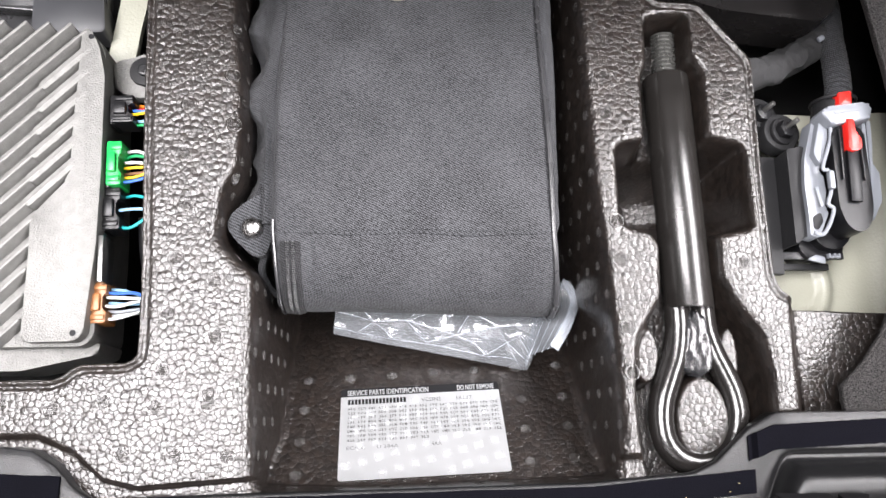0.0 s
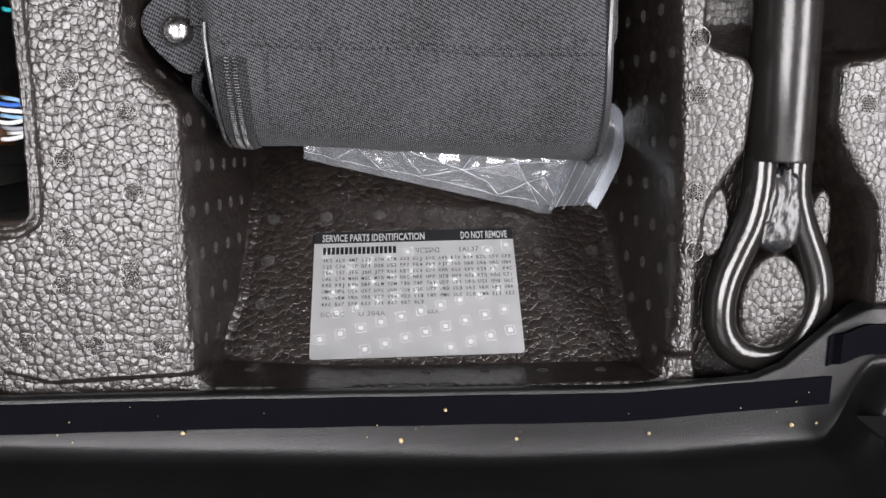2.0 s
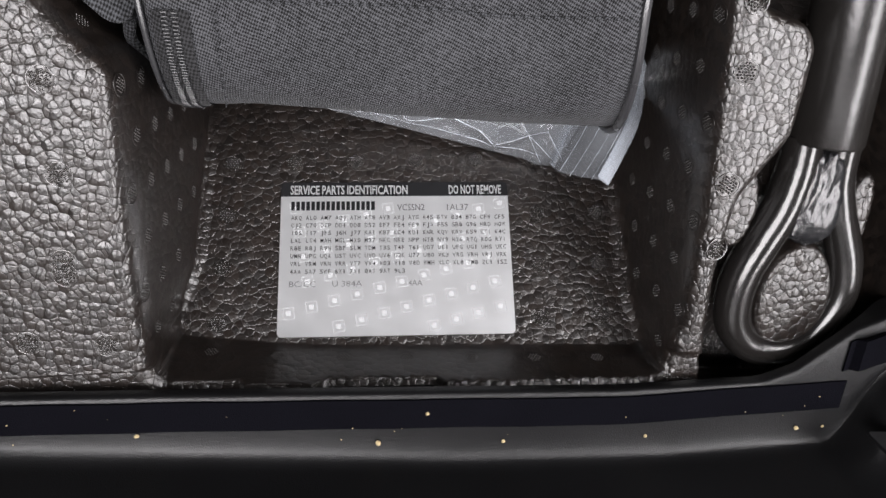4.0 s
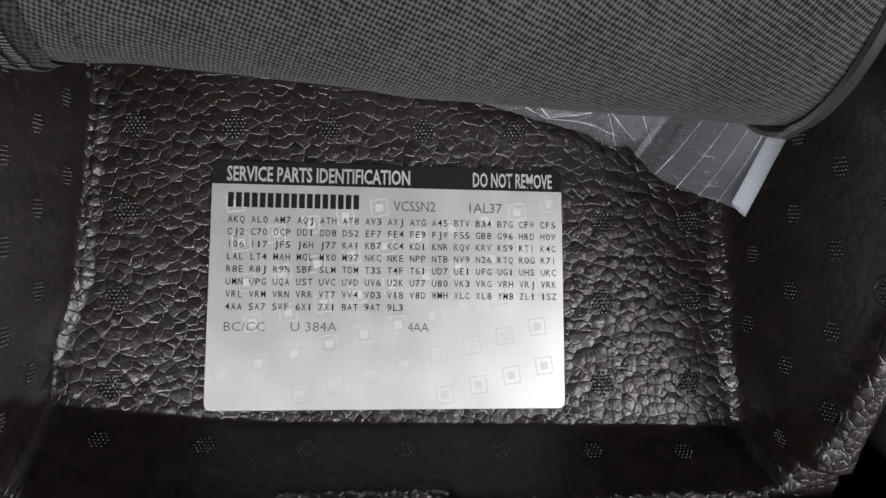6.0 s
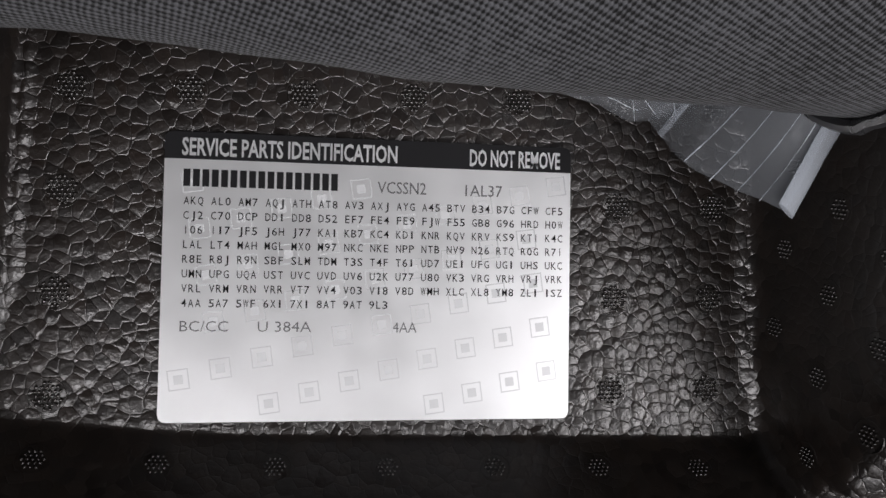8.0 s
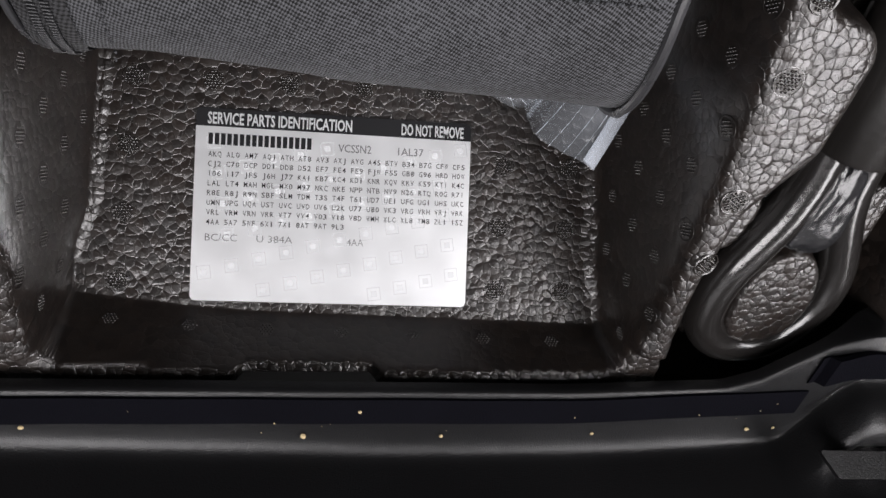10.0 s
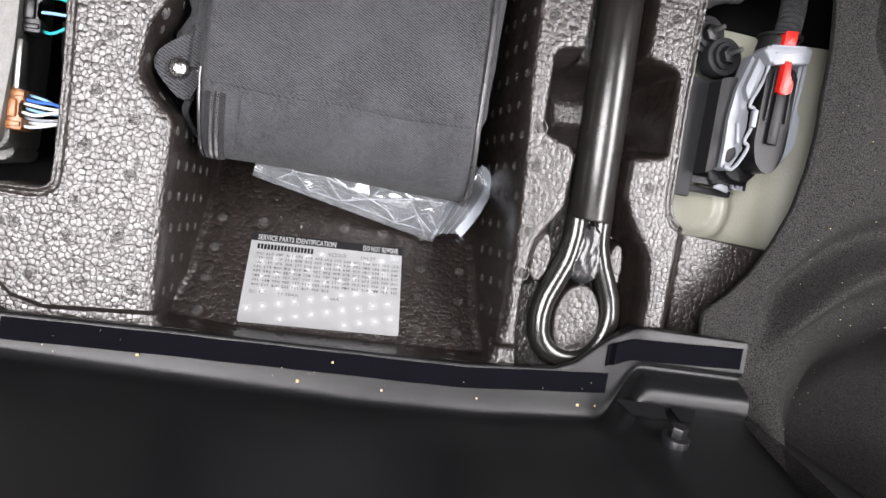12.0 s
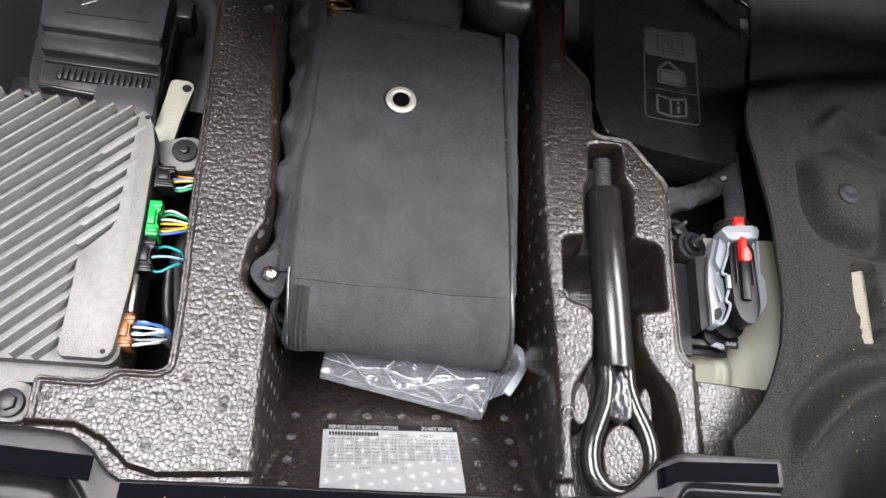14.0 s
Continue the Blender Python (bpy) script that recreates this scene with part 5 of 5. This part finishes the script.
def icon(name, polys, note):
    bm = bmesh.new()
    for p in polys:
        bm.faces.new([bm.verts.new(IM @ Vector((x, y, 0.00015))) for x, y in p])
    return part(name, bm, ICON, fuse, note, smooth=False)


def stroke(pts, w, closed=False):
    out = []
    pts = [Vector(p) for p in pts]
    n = len(pts)
    for i in range(n if closed else n - 1):
        a, b = pts[i], pts[(i + 1) % n]
        d = (b - a).normalized()
        s = Vector((-d.y, d.x)) * w / 2
        e = d * w * -0.02
        out.append([tuple(q) for q in (a - e + s, a - e - s, b + e - s, b + e + s)])
    return out


W, H = 0.053, 0.106
fr = fillet(rect(0, 0, W, H), 0.006, 4)
icon("icon_frame", stroke(fr, 0.0011, True) + stroke([(0, 0.034), (W, 0.034)], 0.0009), "grey outlined panel")
icon("icon_block", [fillet(rect(0.001, 0.072, W - 0.001, H - 0.001), 0.004, 3)], "paler upper panel")
icon("icon_box", stroke([(0.014, 0.042), (0.040, 0.042), (0.040, 0.057), (0.014, 0.057)], 0.0022, True) + stroke([(0.014, 0.057), (0.024, 0.068), (0.036, 0.058)], 0.0024)
     + [rect(0.016, 0.044, 0.038, 0.055)], "open box pictogram")
icon("icon_book", stroke([(0.012, 0.008), (0.012, 0.027), (0.025, 0.024), (0.025, 0.005)], 0.0022, True) + stroke([(0.025, 0.024), (0.040, 0.027), (0.040, 0.008), (0.025, 0.005)], 0.0022)
     + [rect(0.031, 0.010, 0.034, 0.018), rect(0.031, 0.020, 0.034, 0.023)], "open handbook pictogram")
bm = bmesh.new()
for p in stroke([(0.014, 0.080), (0.040, 0.080), (0.040, 0.098), (0.014, 0.098)], 0.0012, True) + stroke([(0.028, 0.096), (0.024, 0.089), (0.030, 0.089), (0.026, 0.082)], 0.0014) \
        + stroke([(0.019, 0.080), (0.019, 0.075)], 0.002) + stroke([(0.035, 0.080), (0.035, 0.075)], 0.002):
    bm.faces.new([bm.verts.new(IM @ Vector((x, y, 0.00035))) for x, y in p])
part("icon_flash", bm, BLACK, fuse, "dark flash pictogram", smooth=False)

# ---- high-voltage plug with its grey lever ----
hv = thing("lever_plug", (0.258, 0.165, -0.085), "black plug with a pale grey locking lever and red lock tabs", "connector")
part("shell", prism(fillet(mm((243, 128), (252, 121), (266, 121), (274, 134), (277, 150), (277, 206), (250, 204), (244, 170)), 0.007, 5), -0.082, -0.046, 0.0012), PLUG_BLACK, hv)
part("nose", prism(fillet(mm((251, 196), (263, 199), (275, 198), (275.4, 165), (276, 145), (273.4, 133.7), (268, 127.5), (261, 127), (255, 132), (251, 143), (250.8, 173)), 0.009, 6), -0.066, -0.0240, 0.0018), PLUG_BLACK, hv)
part("lock_slide", box((0.2630, 0.166, -0.0225), (0.0085, 0.040, 0.0035), 0.001, turn=-1), PLUG_BLACK, hv)
part("groove_rib", box((0.2555, 0.178, -0.0228), (0.0012, 0.034, 0.0018), 0.0004, turn=-1), BLACK, hv)
part("groove_rib", box((0.2706, 0.178, -0.0228), (0.0012, 0.034, 0.0018), 0.0004, turn=1), BLACK, hv)
bt = cyl((0.2650, 0.206, -0.044), (0.2660, 0.2215, -0.041), 0.0145, 0.0140, seg=28, bevel=0.001)
add_tube(bt, [(0.2660 + 0.0150 * math.cos(q), 0.2215, -0.041 + 0.0150 * math.sin(q)) for q in np.linspace(0, 2 * math.pi, 29)[:-1]], 0.0012, 8, closed=True)
part("boot", bt, BLACK_MATT, hv)
part("lower_lip", prism(fillet(mm((236, 124), (241, 116), (258, 115), (270, 119), (270, 128), (238, 130)), 0.004), -0.078, -0.0535, 0.0012), PLUG_BLACK, hv)
arm = part("lever", prism(fillet(mm((253.5, 205.5), (243.5, 205.5), (235.4, 179), (233.5, 160), (234.4, 139), (234, 126), (241, 125), (250, 142.5), (245.6, 145.3), (249, 155.4), (248.8, 168.3),
                                    (243.8, 169), (252, 190)), 0.0022, 3), -0.046, -0.0340, 0.0010), GREY_LEVER, hv, "pale grey plastic lever")
part("arm", prism(fillet(mm((280, 211), (283.4, 205), (282.4, 183), (279.5, 172.5), (285.4, 170), (285, 149), (278, 135.5), (275, 138), (278.2, 161), (275.2, 170), (275.6, 187), (277, 205.5)), 0.002, 3),
                  -0.040, -0.0275, 0.0014), GREY_LEVER, arm)
rail = spline([(0.2520, 0.2050, -0.0262), (0.2512, 0.1900, -0.0265), (0.2440, 0.1705, -0.0275), (0.2482, 0.1675, -0.0275), (0.2485, 0.1555, -0.0275), (0.2455, 0.1460, -0.0280), (0.2490, 0.1425, -0.0280),
               (0.2455, 0.1330, -0.0285), (0.2400, 0.1260, -0.0290), (0.2345, 0.1270, -0.0300)], 5)
part("rail", tube(rail, 0.0014, 8), GREY_LEVER, arm)
part("rail_web", prism(fillet(mm((252.5, 205), (246, 205), (239, 180), (243.5, 172), (250.5, 191)), 0.002, 3), -0.036, -0.0285, 0.0008), GREY_LEVER, arm)
part("cross_bar", prism(fillet(mm((241.8, 205), (246, 209), (276, 213.5), (280, 211), (279, 202), (250, 197)), 0.002, 3), -0.034, -0.0195, 0.0018), GREY_LEVER, arm)
part("grip_line", box((0.2615, 0.2062, -0.0192), (0.020, 0.0008, 0.0008), turn=9), GREY_LEVER, arm)
# a black overlay paints the shade of the slot; nothing is cut
part("pivot_slot", prism(fillet(mm((237, 139), (243, 142), (244.5, 136), (240, 130), (237, 131)), 0.002, 3), -0.036, -0.0335, 0.0), INK, arm, "black piece for the shade in the slot at the pivot")
part("pivot_ridge", tube(spline([(0.2362, 0.1555, -0.0255), (0.2372, 0.147, -0.0245), (0.2385, 0.143, -0.0245)], 6), 0.0016, 8), GREY_LEVER, arm)
part("catch", box((0.2475, 0.1610, -0.0250), (0.0040, 0.012, 0.004), 0.0008), GREY_LEVER, arm)
part("lock_tab", prism(fillet(mm((259.8, 201), (264.8, 201), (265, 190.5), (268.6, 188), (268, 180.5), (262, 178.5), (258.8, 180)), 0.0012, 3), -0.026, -0.0180, 0.0010), RED, hv, "red lock tab")
part("lock_tab", prism(fillet(mm((260, 222), (269.7, 223.5), (269.3, 213), (259.6, 212)), 0.0010, 3), -0.032, -0.0245, 0.0008), RED, hv, "red lock tab")
bm = bmesh.new()
for k in range(3):
    add_box(bm, (0.2560 + 0.0036 * k, 0.1170, -0.0500 + 0.0006 * (k % 2)), (0.0013, 0.003, 0.004), 0.0003)
add_box(bm, (0.2596, 0.1160, -0.0490), (0.0090, 0.0013, 0.0013), 0.0003)
part("key_mark", bm, GREY_LEVER, hv, "small pale moulded mark")
part("pale_flat", prism(fillet(mm((241, 114.5), (254, 112), (254, 116.5), (247, 118)), 0.001), -0.053, -0.0512, 0.0003), GREY_LEVER, hv, "small pale flat")
hv.scale = (0.91, 1, 1)
brk = thing("plug_bracket", (0.232, 0.16, -0.085), "black steel bracket with two threaded studs beside the plug", "bracket")
part("wall", prism(fillet(mm((228, 186), (239.5, 189), (240.5, 130), (228.5, 121)), 0.0015), -0.082, -0.038, 0.001), BLACK_MATT, brk)
part("shelf", box((0.2195, 0.146, -0.058), (0.018, 0.082, 0.006), 0.001), BLACK_MATT, brk, "dark steel shelf")
part("foot", box((0.2480, 0.1188, -0.0590), (0.046, 0.0050, 0.004), 0.0008, turn=1), BRACKET_PAINT, brk)
part("foot", box((0.2440, 0.1125, -0.0660), (0.040, 0.0045, 0.004), 0.0008, turn=1), BLACK_MATT, brk)
for x, y, z in ((0.2340, 0.2050, -0.052), (0.2215, 0.2190, -0.058)):
    bm = cyl((x, y, z - 0.014), (x + 0.001, y, z - 0.002), 0.0145, 0.0132, seg=28, bevel=0.001)
    add_cyl(bm, (x, y, z - 0.003), (x + 0.001, y, z), 0.0095, seg=28, bevel=0.0006)
    nut = part("boss", bm, BLACK_MATT, brk)
    part("nut", cyl((x, y, z), (x + 0.0015, y, z + 0.006), 0.0062, seg=6, bevel=0.0006), BLACK, nut)
    part("stud", cyl((x, y, z + 0.004), (x + 0.0045, y + 0.003, z + 0.014), 0.0017, seg=14, bevel=0.0005), STEEL, nut, "bright threaded stud")
# harness sleeves
TAPED = material("dull_cloth_tape", (0.030, 0.030, 0.031), 0.75, spec=0.3, grain=0.6, grain_size=0.0009, vary=0.4, vary_size=0.006)
sl = thing("harness_sleeve", (0.27, 0.27, -0.085), "black woven sleeve over the cables of the plug", "cables")
pts = spline([(0.2680, 0.218, -0.041), (0.2715, 0.232, -0.043), (0.2760, 0.252, -0.050), (0.2850, 0.285, -0.066), (0.294, 0.32, -0.080)], 14)
part("sleeve", tube(pts, [0.0084 + 0.0005 * math.sin(k * 1.9) for k in range(len(pts))], 16), WEBBING, sl)
pts = spline([(0.185, 0.252, -0.072), (0.205, 0.252, -0.066), (0.235, 0.256, -0.064), (0.262, 0.272, -0.066), (0.290, 0.292, -0.074)], 22)
bm = tube(pts, [0.0125 - 0.003 * k / len(pts) for k in range(len(pts))], 22)
for v in bm.verts:                                   # crumpled wraps of tape
    v.co += noise.noise_vector(v.co * 95) * 0.0030 + noise.noise_vector(v.co * 240) * 0.0018
part("taped_loom", bm, TAPED, sl, "tape-wrapped loom")
part("band", box((0.2700, 0.2770, -0.0535), (0.0050, 0.0040, 0.0030), 0.0010, turn=30), GREY_LEVER, sl, "pale end of a cable tie")


# ---- felt side liner ----
def felt_edge(y):
    return np.interp(y, [-0.20, -0.02, 0.0, 0.030, 0.043, 0.060, 0.0785, 0.105, 0.131, 0.166, 0.205, 0.2566, 0.29, 0.3216, 0.345, 0.367, 0.393, 0.46, 0.60],
                     [0.2565, 0.2565, 0.2305, 0.2290, 0.243, 0.257, 0.2660, 0.2755, 0.2812, 0.2828, 0.2818, 0.2760, 0.2700, 0.2695, 0.2778, 0.294, 0.314, 0.3241, 0.33])


SLOT = fillet(mm((341, 178.5), (361, 181), (361, 115.5), (342, 115)), 0.004)


HOLLOW = fillet(mm((290, -160), (288, -20), (294, 6), (313, 36), (351, 56), (388, 86), (450, 100), (650, 100), (650, -160)), 0.02)


def felt_z(X, Y):
    d = X - felt_edge(Y)
    z = -0.004 + 0.006 * ease(d / 0.03)
    z += 0.30 * np.maximum(0, X - 0.47) + 0.5 * np.maximum(0, X - 0.55)
    z += 0.010 * np.exp(-((X - 0.35) ** 2 + (Y - 0.245) ** 2) / 0.0016)
    # hollow towards the rear corner, deepened to stand for shade, with a rolled rim
    h = inside(HOLLOW, X, Y)
    z += 0.6 * np.maximum(0, -0.004 - Y) * ease((X - 0.255) / 0.02) * (1 - ease(h / 0.02 + 0.5))
    z += -0.140 * ease((h + 0.006) / 0.115) + 0.004 * np.exp(-((h + 0.014) / 0.012) ** 2)
    # a curved valley and ridge that run up from the corner
    c = Y - 0.038 - 1.35 * (X - 0.268) + 7.0 * (X - 0.268) ** 2
    near = 1.9 * ease((X - 0.262) / 0.02) * ease((0.40 - X) / 0.05)
    z += (-0.0075 * np.exp(-(c / 0.011) ** 2) + 0.0080 * np.exp(-((c + 0.022) / 0.010) ** 2)) * near
    # the pressed dish round the push-pin
    px, py = X - 0.3485, Y - 0.241
    dd = ((np.abs(px) * 1.15) ** 3 + (np.abs(py + 0.25 * px) * 0.95) ** 3) ** (1 / 3)
    z += -0.0200 * np.exp(-((dd - 0.040) / 0.0085) ** 2) * ease((X - 0.295) / 0.012) * (0.25 + 0.75 * ease((0.262 - Y) / 0.03 + ease((0.33 - X) / 0.02)))
    # wavy ridges above it
    z += 0.0110 * np.exp(-((Y - 0.308 - 0.010 * np.sin((X - 0.335) * 95)) / 0.009) ** 2) * ease((X - 0.318) / 0.02)
    z -= 0.0100 * np.exp(-((Y - 0.288 - 0.008 * np.sin((X - 0.335) * 80)) / 0.008) ** 2) * ease((X - 0.330) / 0.02)
    # a low ridge, then the front end falls away, steepened to stand for shade
    z += 0.010 * np.exp(-((Y - 0.325 - 0.25 * (X - 0.3)) / 0.014) ** 2) * ease((X - 0.30) / 0.04) - 0.060 * ease((Y - 0.335 - 0.25 * (X - 0.3)) / 0.07)
    z += 0.0012 * np.sin(X * 75 + 4 * np.sin(Y * 23)) * np.sin(Y * 52 + X * 20)
    z -= 0.022 * ease(inside(SLOT, X, Y) / 0.0016 + 0.5)
    return z


def felt_sheet():
    ys = np.arange(-0.16, 0.56, 0.0022)
    us = np.concatenate([[0, 0.0006, 0.0014, 0.0026], np.arange(0.0045, 0.40, 0.0024)])
    U, Y = np.meshgrid(us, ys)
    X = felt_edge(Y) + U
    Z = felt_z(X, Y) - 0.0016 * (1 - ease(U / 0.0022))
    return X, Y, Z


X, Y, Z = felt_sheet()
ny, nx = X.shape
# a turned-down hem gives the liner its thickness
X = np.concatenate([X[:, :1] + 0.0006, X], 1)
Y = np.concatenate([Y[:, :1], Y], 1)
Z = np.concatenate([Z[:, :1] - 0.0045, Z], 1)
nx += 1
me = bpy.data.meshes.new("felt_liner")
i = (np.arange(ny - 1)[:, None] * nx + np.arange(nx - 1)[None]).ravel()
q = np.stack([i, i + 1, i + nx + 1, i + nx], -1)
me.vertices.add(X.size)
me.vertices.foreach_set("co", np.stack([X, Y, Z], -1).ravel())
me.loops.add(q.size)
me.loops.foreach_set("vertex_index", q.ravel().astype(np.int32))
me.polygons.add(len(q))
me.polygons.foreach_set("loop_start", np.arange(0, q.size, 4, dtype=np.int32))
me.update(calc_edges=True)
me.polygons.foreach_set("use_smooth", [True] * len(q))
me.materials.append(FELT)
liner = tagged(new("felt_liner", me), "charcoal needled-felt side liner with soft moulded hollows", "felt liner")
hy = np.arange(0.004, 0.50, 0.006)
hx = felt_edge(hy) + 0.0007
part("hem", tube([(x, y, z - 0.0016) for x, y, z in zip(hx, hy, felt_z(hx, hy))], 0.0011, 6), FELT, liner, "thin cut edge of the felt")
fz0 = float(felt_z(np.array([[0.3440]]), np.array([[0.2385]]))[0, 0])
bm = bmesh.new()
rows = []
for r, h in ((0.0094, -0.0015), (0.0094, 0.0004), (0.0080, 0.0016), (0.0058, 0.0020), (0.0030, 0.0012), (0.0012, 0.0006)):
    rows.append([bm.verts.new((0.3440 + r * math.cos(q), 0.2385 + r * math.sin(q), fz0 + h)) for q in np.linspace(0, 2 * math.pi, 33)[:-1]])
for a, b in zip(rows, rows[1:]):
    for k in range(32):
        bm.faces.new((a[k], a[(k + 1) % 32], b[(k + 1) % 32], b[k]))
bm.faces.new(rows[-1])
solo("push_pin", bm, BLACK_MATT, (0.3440, 0.2385, fz0), "round black push-pin fastener in the felt", "fastener")
cord = thing("ribbed_cord", (0.352, 0.146, -0.0155), "cream ribbed strip showing through the slot in the felt", "strip")
zf = float(felt_z(np.array([[0.337]]), np.array([[0.150]]))[0, 0])
for k in range(24):
    y = 0.1165 + 0.0026 * k
    w = 0.0008 * math.sin(k * 2.1)
    part("rib", tube([(0.3473 + 0.0015 * k / 23 + w, y - 0.0016, zf - 0.0125), (0.3525 + 0.0030 * k / 23, y, zf - 0.0095), (0.3577 + 0.0015 * k / 23, y + 0.0018, zf - 0.0120)], 0.0018, 8), ROPE, cord)

# ---- crumbs on the trim ----
for x, y, s in ((-0.1053, -0.0466, 0.0012), (-0.0161, -0.0484, 0.0014), (0.0327, -0.0466, 0.0010), (0.0900, -0.0433, 0.0009), (0.0019, -0.0348, 0.0010), (0.1530, -0.0385, 0.0013), (0.1640, -0.0375, 0.0008)):
    bm = bmesh.new()
    bmesh.ops.create_icosphere(bm, subdivisions=2, radius=s * 0.75)
    for v in bm.verts:
        v.co *= 1 + 0.5 * noise.noise(v.co * 700 + Vector((x * 100, 0, 0)))
        v.co.z *= 0.6
        v.co += Vector((x, y, 0.0058))
    solo("crumb", bm, CRUMB, (x, y, 0.005), "tan dry crumb lying on the sill trim", "crumb", "crumbs on the trim")
bm = bmesh.new()
rn = random.Random(11)
for _ in range(16):
    x = rn.uniform(-0.18, 0.16)
    y = flange_front(x) - rn.uniform(0.004, 0.022)
    add_box(bm, (x, y, 0.0056), (rn.uniform(0.0002, 0.00045),) * 3, turn=rn.uniform(0, 90))
for _ in range(70):
    x, y = rn.uniform(0.29, 0.42), rn.uniform(-0.05, 0.18)
    z = float(felt_z(np.array([[x]]), np.array([[y]]))[0, 0])
    add_box(bm, (x, y, z + 0.0003), (rn.uniform(0.0002, 0.0005),) * 3, turn=rn.uniform(0, 90))
solo("dust", bm, CRUMB, (0.1, -0.04, 0.005), "fine pale specks of grit", "dust", kind="stuff", smooth=False)
